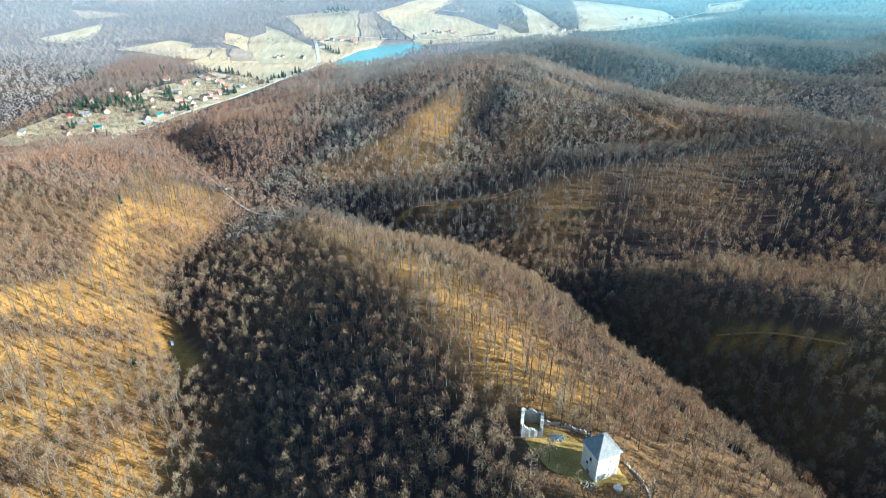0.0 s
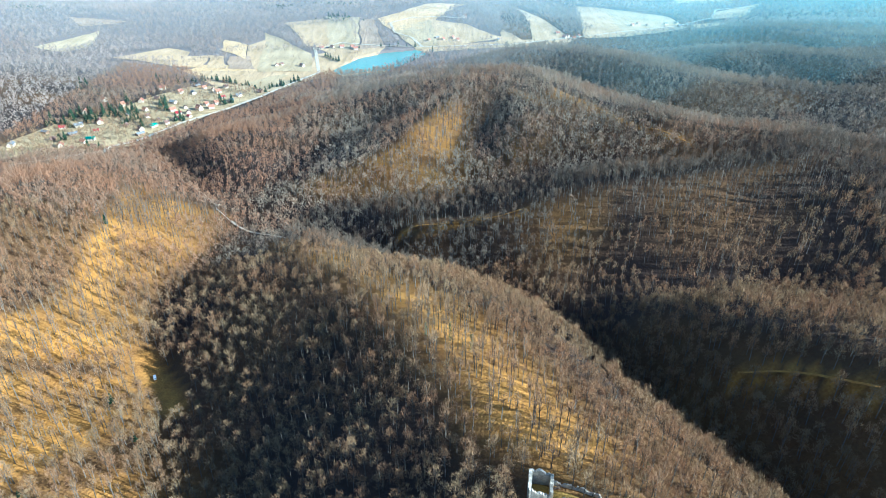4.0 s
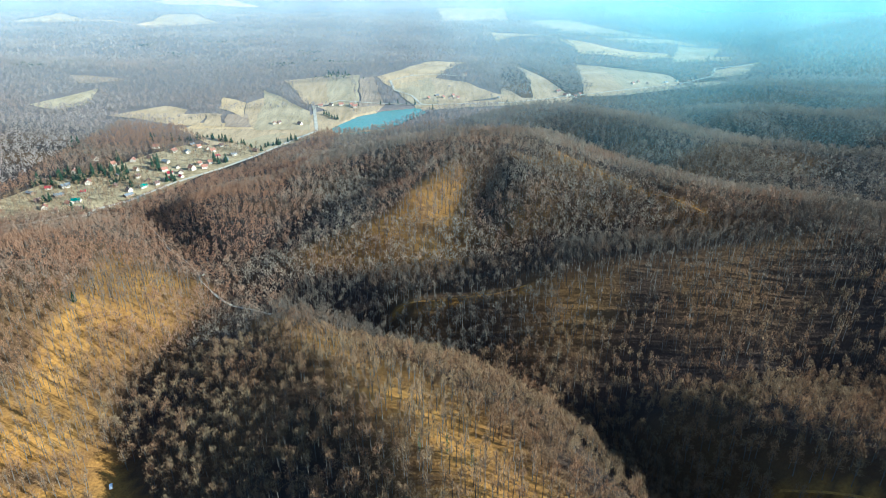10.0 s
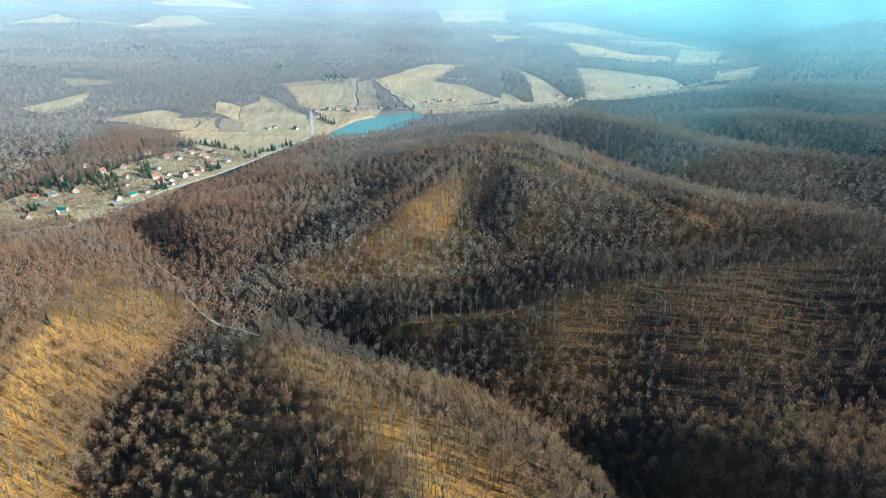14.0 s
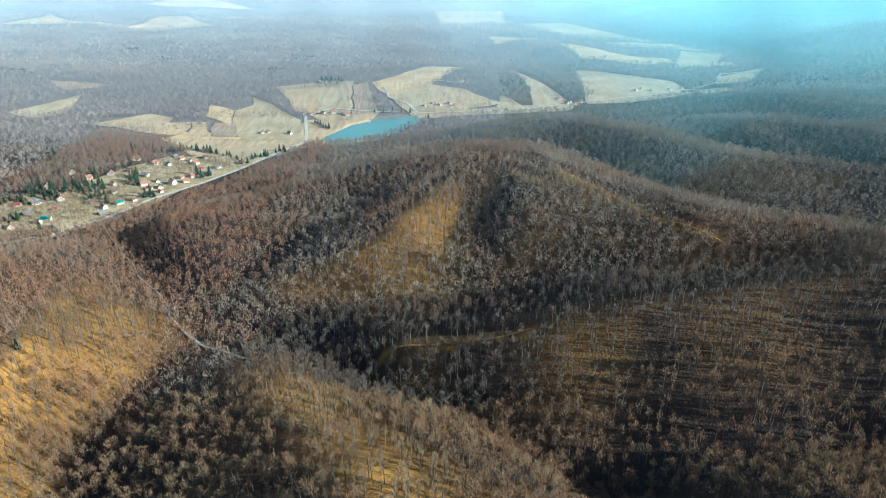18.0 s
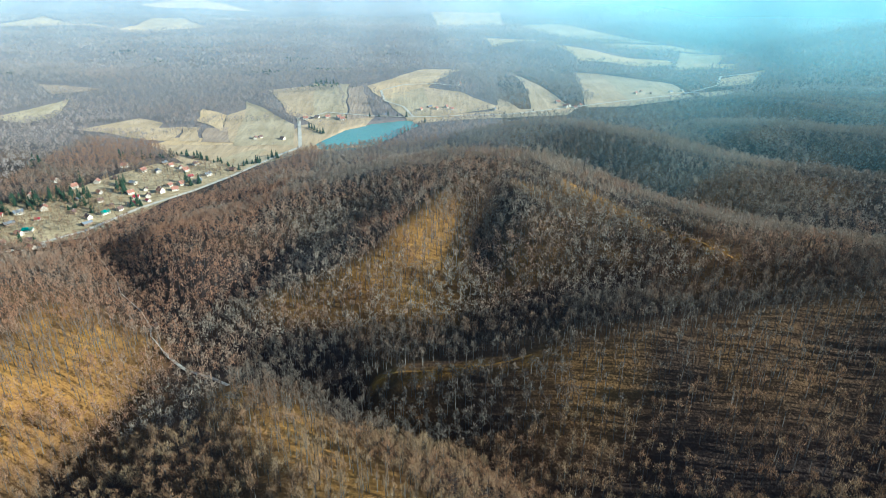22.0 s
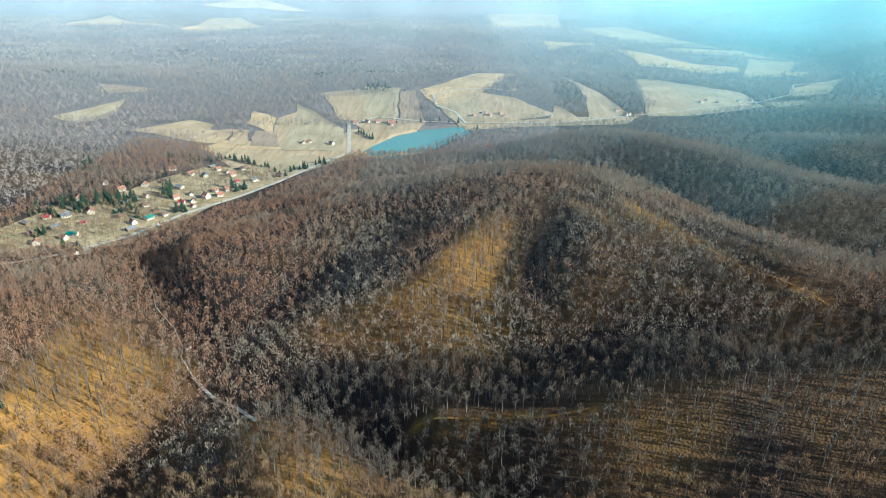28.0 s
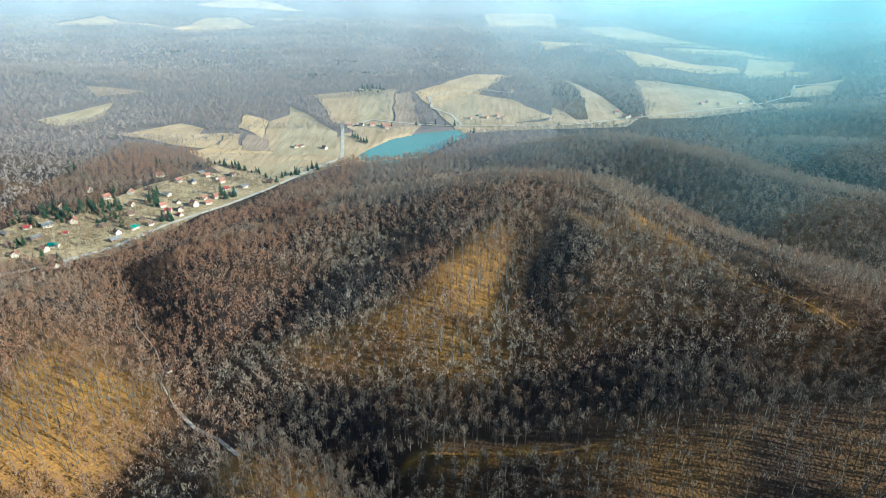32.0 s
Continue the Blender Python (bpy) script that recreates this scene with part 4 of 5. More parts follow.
def plant():
    rng = np.random.default_rng(11)
    ward = [(39, 199), (38, 213), (46, 208), (56, 198), (66, 189), (71, 181)]
    castle = lambda x, y: near_line(ward, x, y) < 9.5 + 2.5 * waves(x, y, 9, 41)  # noqa: E731
    x, y = scatter(-420, 330, 70, 500, 6.4, rng)
    z = grid_height(x, y)
    brook = np.interp(y, [230, 279, 345, 395, 479, 520], [-118, -132, -160, -190, -219, -216])
    bare = (x > brook - 20) & (x < brook + 14 + 5 * waves(x, y, 20, 45)) & (y > 250) & (y < 470)
    keep = wedge(x, y) & ~castle(x, y) & (~bare | ((rng.random(len(x)) < 0.8) & ((y < 350) | (y > 375) | (x > brook))))
    x, y = x[keep], y[keep]
    thin = sunny(x, y)
    stay = ~thin | (rng.random(len(x)) < np.where(x < -150, 0.85, 0.8))
    x, y, thin = x[stay], y[stay], thin[stay]
    size = rng.uniform(0.7, 1.1, len(x)) * (1 + 0.12 * waves(x, y, 60, 12))
    size *= 1 - 0.5 * soft_box(x, y, 38, 70, 160, 194, 6)
    size *= 1 - 0.45 * soft_box(x, y, 70, 100, 174, 202, 6) - 0.2 * soft_box(x, y, 96, 140, 165, 210, 6)
    red = np.clip(0.4 + 0.5 * waves(x, y, 45, 13) + rng.uniform(-0.4, 0.5, len(x)), 0, 1)
    woods("beech_wood", NEAR, x[~thin], y[~thin], size[~thin], red[~thin], "dense leafless grey-brown beech wood on the castle hill", TWIGS, 21)
    woods("beech_wood", SLIM, x[thin], y[thin], size[thin], red[thin], "thin leafless beech stand over golden fallen leaves", TWIGS, 22)
    x, y = scatter(-640, 430, 500, 1330, 6.5, rng)
    x2, y2 = scatter(-640, -420, 300, 500, 6.5, rng)
    x3, y3 = scatter(330, 560, 300, 500, 6.5, rng)
    x, y = np.r_[x, x2, x3], np.r_[y, y2, y3]
    keep = wedge(x, y) & (grid_height(x, y) > 1.5)
    x, y = x[keep], y[keep]
    thin = sunny(x, y)
    stay = ~thin | (rng.random(len(x)) < np.where(inner_edge(SUNNY_PATCH, x, y, 10) > 0.5, 0.9, 0.95))
    x, y, thin = x[stay], y[stay], thin[stay]
    size = rng.uniform(0.7, 1.1, len(x)) * (1 + 0.12 * waves(x, y, 60, 12))
    red = np.clip(0.3 + 0.5 * waves(x, y, 60, 13) + rng.uniform(-0.4, 0.4, len(x)) + 0.5 * (x < -200) - 0.15 * (x > 0), 0, 1)
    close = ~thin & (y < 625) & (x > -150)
    woods("hill_wood", CLOSE, x[close], y[close], size[close], red[close], "dense leafless wood on the middle hill's flank, twigs darkened for shade", SHADED_TWIGS, 29)
    thick = ~thin & ~close
    woods("hill_wood", MID, x[thick], y[thick], size[thick], red[thick], "leafless brown deciduous wood on the middle hill", HILL_TWIGS, 23)
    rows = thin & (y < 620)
    woods("hill_wood", MIDSLIM, x[rows], y[rows], size[rows], red[rows], "thin leafless rows on a leaf-covered slope, twigs darkened for shade", SHADED_TWIGS, 24)
    rows = thin & (y >= 620)
    woods("hill_wood", MIDSLIM, x[rows], y[rows], size[rows], red[rows], "thin leafless stand on a sunlit leaf-covered slope", HILL_TWIGS, 31)
    parts = [scatter(430, 1300, 500, 1330, 8.0, rng), scatter(-1400, -640, 560, 1330, 10.0, rng), scatter(-1500, 1400, 1330, 2000, 12.3, rng)]
    x, y = (np.concatenate(c) for c in zip(*parts))
    keep = wedge(x, y) & (grid_height(x, y) > 3.0)
    x, y = x[keep], y[keep]
    size = rng.uniform(0.75, 1.15, len(x))
    red = np.clip(0.3 + 0.5 * waves(x, y, 90, 13) + rng.uniform(-0.3, 0.3, len(x)), 0, 1)
    cx, cy = scatter_any(-880, 460, 1290, 2150, 9.0, rng)
    copse = np.zeros(len(cx), bool)
    for line, wide in COPSES:
        copse |= near_line(line, cx, cy) < wide * (1 + 0.4 * waves(cx, cy, 40, 18))
    x, y, size, red = np.r_[x, cx[copse]], np.r_[y, cy[copse]], np.r_[size, rng.uniform(0.6, 1.0, copse.sum())], np.r_[red, np.zeros(copse.sum())]
    lone = rng.choice(len(cx), 420, replace=False)
    lone = lone[~inside(LAKE, cx[lone], cy[lone]) & (grid_height(cx[lone], cy[lone]) > 1)]
    x, y, size, red = np.r_[x, cx[lone]], np.r_[y, cy[lone]], np.r_[size, rng.uniform(0.25, 0.6, len(lone))], np.r_[red, np.zeros(len(lone))]
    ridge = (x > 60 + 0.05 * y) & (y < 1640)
    woods("far_wood", FAR, x[~ridge], y[~ridge], size[~ridge], red[~ridge], "leafless grey-brown woods beyond the village", HAZED_FAR_TWIGS, 25)
    woods("far_wood", FAR, x[ridge], y[ridge], size[ridge], red[ridge], "leafless woods on the eastern ridges, twigs darkened for shade", EAST_SHADED_TWIGS, 30)
    gx, gy = scatter_any(-640, -320, 850, 1240, 8.0, rng)
    stay = (inside(FIELDS[3][0], gx, gy) | inside(FIELDS[4][0], gx, gy)) & (rng.random(len(gx)) < np.clip(0.78 + 0.5 * waves(gx, gy, 60, 17), 0.08, 0.95))
    for hx, hy in VILLAGE:
        stay &= np.hypot(gx - hx, gy - hy) > 9
    stay &= near_line([(-520, 860), (-454, 940), (-420, 1021), (-371, 1095), (-336, 1165)], gx, gy) > 14
    gx, gy = gx[stay], gy[stay]
    woods("garden_trees", MID, gx, gy, rng.uniform(0.45, 0.95, len(gx)), rng.uniform(0, 0.6, len(gx)), "bare garden trees and shrubs among the houses", TWIGS, 27)
    x, y = scatter(-3000, 3000, 2000, 3800, 17, rng)
    keep = wedge(x, y) & (grid_height(x, y) > 4.0)
    for poly in OPEN:
        keep &= ~inside(poly, x, y)
    x, y = x[keep], y[keep]
    woods("distant_wood", FARTHEST, x, y, rng.uniform(0.8, 1.3, len(x)), np.clip(rng.uniform(-0.2, 0.7, len(x)), 0, 1), "hazy leafless woods of the rolling far country", HAZED_FAR_TWIGS, 26)
    stands = [(-1065, 2430), (-910, 2283), (-840, 2514), (-465, 2286), (-294, 2067), (-330, 2075), (-462, 1984), (-182, 2478), (-1106, 1834), (-289, 1796), (690, 2420)]
    x, y = (np.concatenate([c + rng.normal(0, w, 26) for c in cs]) for cs, w in zip(zip(*stands), (30, 14)))
    woods("conifer_stand", FARTHEST, x, y, rng.uniform(0.6, 1.0, len(x)), np.zeros(len(x)), "dark conifer stands in the far leafless woods", NEEDLES, 28)


plant()
# ---- things ----
def part(name, bm, material, parent, label=""):
    """One mesh under a thing or a part."""
    me = bpy.data.meshes.new(name)
    bm.to_mesh(me)
    bm.free()
    me.materials.append(material)
    ob = new(name, me)
    ob.parent = parent
    return tagged(ob, label)


def block(x0, x1, y0, y1, z0, z1, bm=None, bevel=0.0):
    bm = bm or bmesh.new()
    m = Matrix.Translation(((x0 + x1) / 2, (y0 + y1) / 2, (z0 + z1) / 2)) @ Matrix.Diagonal((x1 - x0, y1 - y0, z1 - z0, 1))
    made = bmesh.ops.create_cube(bm, size=1, matrix=m)
    if bevel:
        edges = list({e for v in made["verts"] for e in v.link_edges})
        bmesh.ops.bevel(bm, geom=edges, offset=bevel, segments=2, affect="EDGES")
    return bm


def prism(points, z0, z1):
    """An upright solid over an outline."""
    bm = bmesh.new()
    low = [bm.verts.new((x, y, z0)) for x, y in points]
    high = [bm.verts.new((x, y, z1)) for x, y in points]
    bm.faces.new(low[::-1])
    bm.faces.new(high)
    for i in range(len(points)):
        j = (i + 1) % len(points)
        bm.faces.new((low[i], low[j], high[j], high[i]))
    return bm


def drum(x, y, z, r, h, axis="Z", n=16):
    bm = bmesh.new()
    turn = {"Z": Matrix(), "X": Matrix.Rotation(math.pi / 2, 4, "Y"), "Y": Matrix.Rotation(math.pi / 2, 4, "X")}[axis]
    bmesh.ops.create_cone(bm, cap_ends=True, segments=n, radius1=r, radius2=r, depth=h, matrix=Matrix.Translation((x, y, z)) @ turn)
    return bm


def base(name, x, y, turn, label, category, group="", sink=0.0, z=None):
    ob = new(name)
    ob.matrix_basis = pose(x, y, (float(grid_height(x, y)) if z is None else z) - sink, 0, 0, turn)
    return tagged(ob, label, category, group)


# the castle hill
GROUND_Z = 107.0


def castle_tower():
    t = base("castle_tower", 65.6, 189.2, 22, "square whitewashed castle keep under a grey pyramid roof", "tower", sink=0.4, z=GROUND_Z)
    w, h = 5.35, 14.2
    bm = bmesh.new()
    # walls with a slight batter at the foot
    rings = [(w + 0.25, 0), (w, 2.5), (w, h)]
    loops = [[bm.verts.new((sx * r, sy * r, z)) for sx, sy in ((-1, -1), (1, -1), (1, 1), (-1, 1))] for r, z in rings]
    for a, b in zip(loops, loops[1:]):
        for i in range(4):
            bm.faces.new((a[i], a[(i + 1) % 4], b[(i + 1) % 4], b[i]))
    bm.faces.new(loops[-1])
    bm.faces.new(loops[0][::-1])
    wall = part("wall", bm, RENDERED, t)
    e, top = w + 0.75, h + 5.9
    bm = bmesh.new()
    ring = [bm.verts.new((sx * e, sy * e, h - 0.15)) for sx, sy in ((-1, -1), (1, -1), (1, 1), (-1, 1))]
    brow = [bm.verts.new((sx * e, sy * e, h + 0.12)) for sx, sy in ((-1, -1), (1, -1), (1, 1), (-1, 1))]
    kink = [bm.verts.new((sx * e * 0.72, sy * e * 0.72, h + 1.45)) for sx, sy in ((-1, -1), (1, -1), (1, 1), (-1, 1))]
    tip = bm.verts.new((0, 0, top))
    bm.faces.new(ring[::-1])
    for i in range(4):
        j = (i + 1) % 4
        bm.faces.new((ring[i], ring[j], brow[j], brow[i]))
        bm.faces.new((brow[i], brow[j], kink[j], kink[i]))
        bm.faces.new((kink[i], kink[j], tip))
    roof = part("roof", bm, SHINGLE, t, "grey shingled pyramid roof")
    # courses of shingles as low steps on the roof
    for k in range(9):
        u = 0.08 + k * 0.1
        r = e * (1 - u) + 0.03
        z = h + 0.12 + (top - h) * u * 0.985
        bm = bmesh.new()
        for sx, sy, lx, ly in ((0, -1, 1, 0), (1, 0, 0, 1), (0, 1, 1, 0), (-1, 0, 0, 1)):
            hx, hy = (r, 0.05) if lx else (0.05, r)
            block(sx * r - hx, sx * r + hx, sy * r - hy, sy * r + hy, z - 0.09, z - 0.045, bm)
        part("shingle_course", bm, SHINGLE, roof)
    part("finial", drum(0, 0, top + 0.3, 0.09, 0.8), SHINGLE, roof)
    for x, z, s in ((1.0, 10.6, 0.16), (0.6, 6.0, 0.14)):
        win = part("window", block(x - s, x + s, -w - 0.04, -w + 0.3, z - 0.75, z + 0.75), DARK, t, "narrow dark slit window")
        part("window_frame", block(x - s - 0.18, x + s + 0.18, -w - 0.07, -w + 0.1, z - 0.95, z - 0.77), STONEWALL, win)
    for y, z, s, q in ((-0.6, 9.4, 0.6, 0.9), (1.4, 6.0, 0.5, 0.7)):
        win = part("window", block(-w - 0.04, -w + 0.3, y - s, y + s, z - q, z + q), DARK, t, "dark stone-framed window")
        part("window_sill", block(-w - 0.22, -w + 0.05, y - s - 0.2, y + s + 0.2, z - q - 0.2, z - q - 0.02), STONEWALL, win)
    door = part("door", block(-w - 0.32, -w + 0.05, -0.8, 0.8, 0.4, 2.7), WOOD, t, "dark boarded door")
    part("door_handle", drum(-w - 0.36, 0.55, 1.5, 0.06, 0.08, "X", 8), DARK, door)
    return t


def broken_wall(name, parent, a, b, thick, profile, material, seed, z0=-0.8):
    """A ruined wall from a to b; profile: heights along it, with a rough, stepped top."""
    r = random.Random(seed)
    a, b = Vector((*a, 0)), Vector((*b, 0))
    n = max(6, int((b - a).length / 0.55))
    side = (b - a).normalized().cross(Vector((0, 0, 1))) * thick / 2
    bm = bmesh.new()
    rows = []
    for i in range(n + 1):
        u = i / n
        hgt = float(np.interp(u, np.linspace(0, 1, len(profile)), profile)) + r.uniform(-0.3, 0.3) * thick + (r.random() < 0.22) * r.uniform(-1.1, 0.5)
        c = a.lerp(b, u) + side * r.uniform(-0.12, 0.12)
        rows.append([bm.verts.new(c + side * s + Vector((0, 0, z))) for s, z in ((-1, z0), (-1, hgt * 0.55), (-0.9, hgt), (0.9, hgt + r.uniform(-0.3, 0.2)), (1, hgt * 0.5), (1, z0))])
    for p, q in zip(rows, rows[1:]):
        for k in range(5):
            bm.faces.new((p[k], q[k], q[k + 1], p[k + 1]))
    bm.faces.new(rows[0])
    bm.faces.new(rows[-1][::-1])
    bmesh.ops.recalc_face_normals(bm, faces=bm.faces[:])
    return part(name, bm, material, parent)


def chapel_ruin():
    t = base("castle_ruin", 40.0, 212.5, -9, "roofless ruin of a stone building with jagged gables", "ruin", z=GROUND_Z)
    w, d = 4.4, 4.6
    front = broken_wall("wall", t, (-w, -d), (w, -d), 1.3, [6.8, 5.6, 4.6, 4.8, 4.2, 5.4], STONEWALL, 3)
    broken_wall("wall", t, (-w, -d + 0.45), (-w, d), 1.4, [6.8, 7.6, 10.8, 11.6, 9.8, 7.6], STONEWALL, 4)
    broken_wall("wall", t, (w, -d + 0.45), (w, d), 1.4, [5.4, 6.6, 8.6, 7.8, 8.2, 6.4], STONEWALL, 5)
    broken_wall("wall", t, (-w + 0.45, d), (w - 0.45, d), 1.2, [7.6, 6.8, 8.0, 7.4, 5.6, 6.2], STONEWALL, 6)
    for x, z in ((-1.6, 3.4), (1.6, 3.0)):
        part("window", block(x - 0.4, x + 0.4, -d - 0.52, -d - 0.3, z - 0.6, z + 0.6), DARK, t, "near-black block standing in for an empty window opening")
    return t


def curtain_wall():
    t = base("curtain_wall", 56, 212, 0, "low broken stone curtain wall around the terrace", "wall", z=GROUND_Z)
    line = [(-9.5, 4.5), (-5.0, 3.0), (0, 1.4), (5.5, -1.4), (10.5, -4.2)]
    for k, (a, b) in enumerate(zip(line, line[1:])):
        broken_wall("wall", t, a, b, 0.9, [1.6, 2.2, 1.2, 1.9], STONEWALL, 20 + k, -3.5)
    t = base("curtain_wall", 82, 180, 0, "low broken stone wall along the terrace edge", "wall", z=GROUND_Z)
    line = [(-4.5, 13.0), (-2.0, 8.5), (0.4, 3.6), (1.4, -3.5), (0.6, -10)]
    for k, (a, b) in enumerate(zip(line, line[1:])):
        broken_wall("wall", t, a, b, 0.8, [1.0, 1.5, 0.8, 1.2], STONEWALL, 30 + k, -6)


def terrace():
    """Grass round the castle, with the bare rock plinth."""
    rng = np.random.default_rng(5)
    n, rings = 40, 9
    v = [(55, 197, GROUND_Z + 0.4)]
    for r in range(1, rings + 1):
        for k in range(n):
            a = 2 * math.pi * k / n
            q = r / rings * (1 + 0.10 * math.sin(3 * a) + 0.07 * math.sin(7 * a + 1))
            x, y = 55 + 19.5 * q * math.cos(a) + 6.5 * q * math.sin(a), 197 + 9.0 * q * math.sin(a) - 16.0 * q * math.cos(a)
            v.append((x, y, float(grid_height(x, y)) + (0.38 if r < rings else -0.3) + rng.uniform(-0.12, 0.12)))
    tri = [(0, 1 + k, 1 + (k + 1) % n) for k in range(n)]
    for r in range(rings - 1):
        for k in range(n):
            a, b = 1 + r * n + k, 1 + r * n + (k + 1) % n
            tri += [(a, a + n, b + n), (a, b + n, b)]
    me = mesh_from("terrace", v, tri, [GRASS], smooth=True)
    tagged(new("terrace", me), "dry yellow-green grass terrace of the castle", "grass", kind="structure")


def rubble():
    rng = random.Random(4)
    for k in range(150):
        a, q = rng.uniform(0, 2 * math.pi), rng.random() ** 0.6
        cx, cy, rr = ((50.5, 207, 3.6) if k < 110 else (60, 182, 4.5))
        x, y, s = cx + rr * q * math.cos(a), cy + rr * 0.7 * q * math.sin(a), rng.uniform(0.16, 0.55)
        bm = bmesh.new()
        bmesh.ops.create_icosphere(bm, subdivisions=1, radius=s)
        for p in bm.verts:
            p.co *= rng.uniform(0.7, 1.2)
            p.co.z *= 0.7
        me = bpy.data.meshes.new("stone")
        bm.to_mesh(me)
        bm.free()
        me.materials.append(RUBBLE)
        ob = new("stone", me)
        ob.location = (x, y, float(grid_height(x, y)) + 0.36 + s * 0.2)
        tagged(ob, "pale fallen limestone block on the castle grass", "stone", "castle rubble")
    slab = base("stone_slab", 71.4, 179.0, 0, "round pale stone slab in the grass", "slab", z=float(grid_height(71.4, 179)) + 0.2)
    part("disc", drum(0, 0, 0.15, 1.9, 0.4, n=24), RUBBLE, slab)
    rack = base("wooden_rack", 47.0, 213.5, 15, "small wooden bench frame beside the ruin", "bench", z=GROUND_Z + 0.3)
    for x in (-1.3, 1.3):
        for y in (-0.5, 0.5):
            part("leg", block(x - 0.08, x + 0.08, y - 0.08, y + 0.08, 0, 0.9), WOOD, rack)
    for y in (-0.5, -0.17, 0.17, 0.5):
        part("slat", block(-1.5, 1.5, y - 0.12, y + 0.12, 0.9, 0.98), WOOD, rack)


castle_tower()
chapel_ruin()
curtain_wall()
terrace()
rubble()


# single trees
def tree_thing(name, x, y, label, model, size, twig_material, group=""):
    """A tree of its own: trunk with limbs, and crown."""
    v, f, k = model
    ob = new(name)
    ob.matrix_basis = pose(x, y, float(grid_height(x, y)) - 0.2, 0, 0, (x * 37 + y * 53) % 360) @ Matrix.Scale(size, 4)
    tagged(ob, label, "tree", group)
    for kind, pname, material in ((0, "trunk", BARK), (1, "crown", twig_material)):
        tri = f[k == kind]
        used, tri = np.unique(tri, return_inverse=True)
        me = mesh_from(pname, v[used], tri.reshape(-1, 3), [material])
        attribute(me, "tint", np.full(len(used), 0.3))
        child = new(pname, me)
        child.parent = ob
    return ob


def fir_model(rng, h, r):
    """A conifer: trunk and tiers of drooping boughs."""
    trunk = drum(0, 0, h * 0.15, 0.22, h * 0.4, n=6)
    bm = bmesh.new()
    tiers = 9
    for t in range(tiers):
        z = h * (0.1 + 0.86 * t / tiers)
        rad = r * (1 - t / tiers) ** 0.85 + 0.15
        n = 9
        for s in range(n):
            a = 2 * math.pi * (s + rng.uniform(-0.3, 0.3)) / n + t
            ln = rad * rng.uniform(0.75, 1.2)
            d = Vector((math.cos(a), math.sin(a), 0))
            q = d.cross(Vector((0, 0, 1))) * ln * 0.32
            root = Vector((0, 0, z + h * 0.09))
            mid = d * ln * 0.6 + Vector((0, 0, z + h * 0.045))
            tip = d * ln + Vector((0, 0, z - h * 0.02))
            vs = [bm.verts.new(p) for p in (root, mid + q, tip, mid - q)]
            bm.faces.new((vs[0], vs[1], vs[2]))
            bm.faces.new((vs[0], vs[2], vs[3]))
    return trunk, bm


FIRS = []
for h, r in ((13, 3.8), (17, 4.4), (10, 3.8), (20, 5.0)):
    frng = random.Random(int(h))
    fir = new("fir_tree")
    trunk, crown = fir_model(frng, h, r)
    part("trunk", trunk, BARK, fir)
    part("crown", crown, NEEDLES, fir)
    FIRS.append(fir)


def plant_firs(places, group, label):
    rng = random.Random(len(places))
    for x, y in places + [(x + rng.uniform(-12, 12), y + rng.uniform(-12, 12)) for x, y in places * (2 if group[:3] == "vil" else 1) if group[:3] in ("vil", "str", "woo")]:
        f = rng.choice(FIRS)
        m = pose(x, y, float(grid_height(x, y)) - 0.2, 0, 0, rng.uniform(0, 360)) @ Matrix.Scale(rng.uniform(0.62, 0.95) * (1.35 if group[:3] == "vil" else 1) * (0.6 if group[:4] == "bank" else 1), 4)
        tagged(copy_thing(f, m), label, "tree", group)


VILLAGE_FIRS = [(-596, 1025), (-584, 1032), (-590, 1018), (-562, 1021), (-560, 1007), (-568, 1034), (-531, 1051), (-522, 1063), (-526, 1040), (-512, 1058), (-477, 1004), (-591, 995),
                (-428, 1038), (-480, 1113), (-549, 1119), (-381, 1120), (-565, 925), (-489, 891), (-500, 1030), (-506, 1016), (-540, 1046), (-552, 1040), (-470, 1090), (-610, 1000)]
STREAM_FIRS = [(-456, 1285), (-463, 1268), (-487, 1266), (-509, 1248), (-546, 1245), (-342, 1208), (-329, 1226), (-297, 1265), (-287, 1282), (-318, 1240), (-308, 1252), (-470, 1276), (-478, 1258),
               (-440, 1270), (-425, 1262), (-410, 1255), (-398, 1250), (-385, 1242), (-370, 1238), (-358, 1230), (-498, 1256), (-520, 1252)]
LAKE_FIRS = [(-265, 1478), (-258, 1470), (-251, 1462), (-244, 1453), (-237, 1446), (-230, 1440), (-150, 1575), (-130, 1578), (-110, 1580), (-90, 1580), (-70, 1578), (-200, 1560), (-35, 1540), (-28, 1530),
             (-74, 1440), (-66, 1446), (-80, 1432), (-60, 1452)]
plant_firs(VILLAGE_FIRS, "village conifers", "dark green conifer among the village houses")
plant_firs(STREAM_FIRS, "streamside conifers", "dark conifer in the row along the stream")
plant_firs(LAKE_FIRS, "lakeside conifers", "small dark conifer near the lake shore")
plant_firs([(-1175, 1640), (-1141, 1630), (-1150, 1655), (-290, 1860), (-315, 1850), (-308, 1872), (-270, 1850), (208, 1714), (-640, 1180), (-660, 1200), (-655, 1175), (-625, 1160)], "woodland conifers", "dark conifer standing in bare woods")
plant_firs([(-178, 300), (-172, 292), (-212, 250), (-290, 520), (-205, 330), (18, 395)], "bank conifers", "young green conifer on the leaf-covered bank")
for fir in FIRS:
    for o in (*fir.children, fir):
        bpy.data.objects.remove(o)


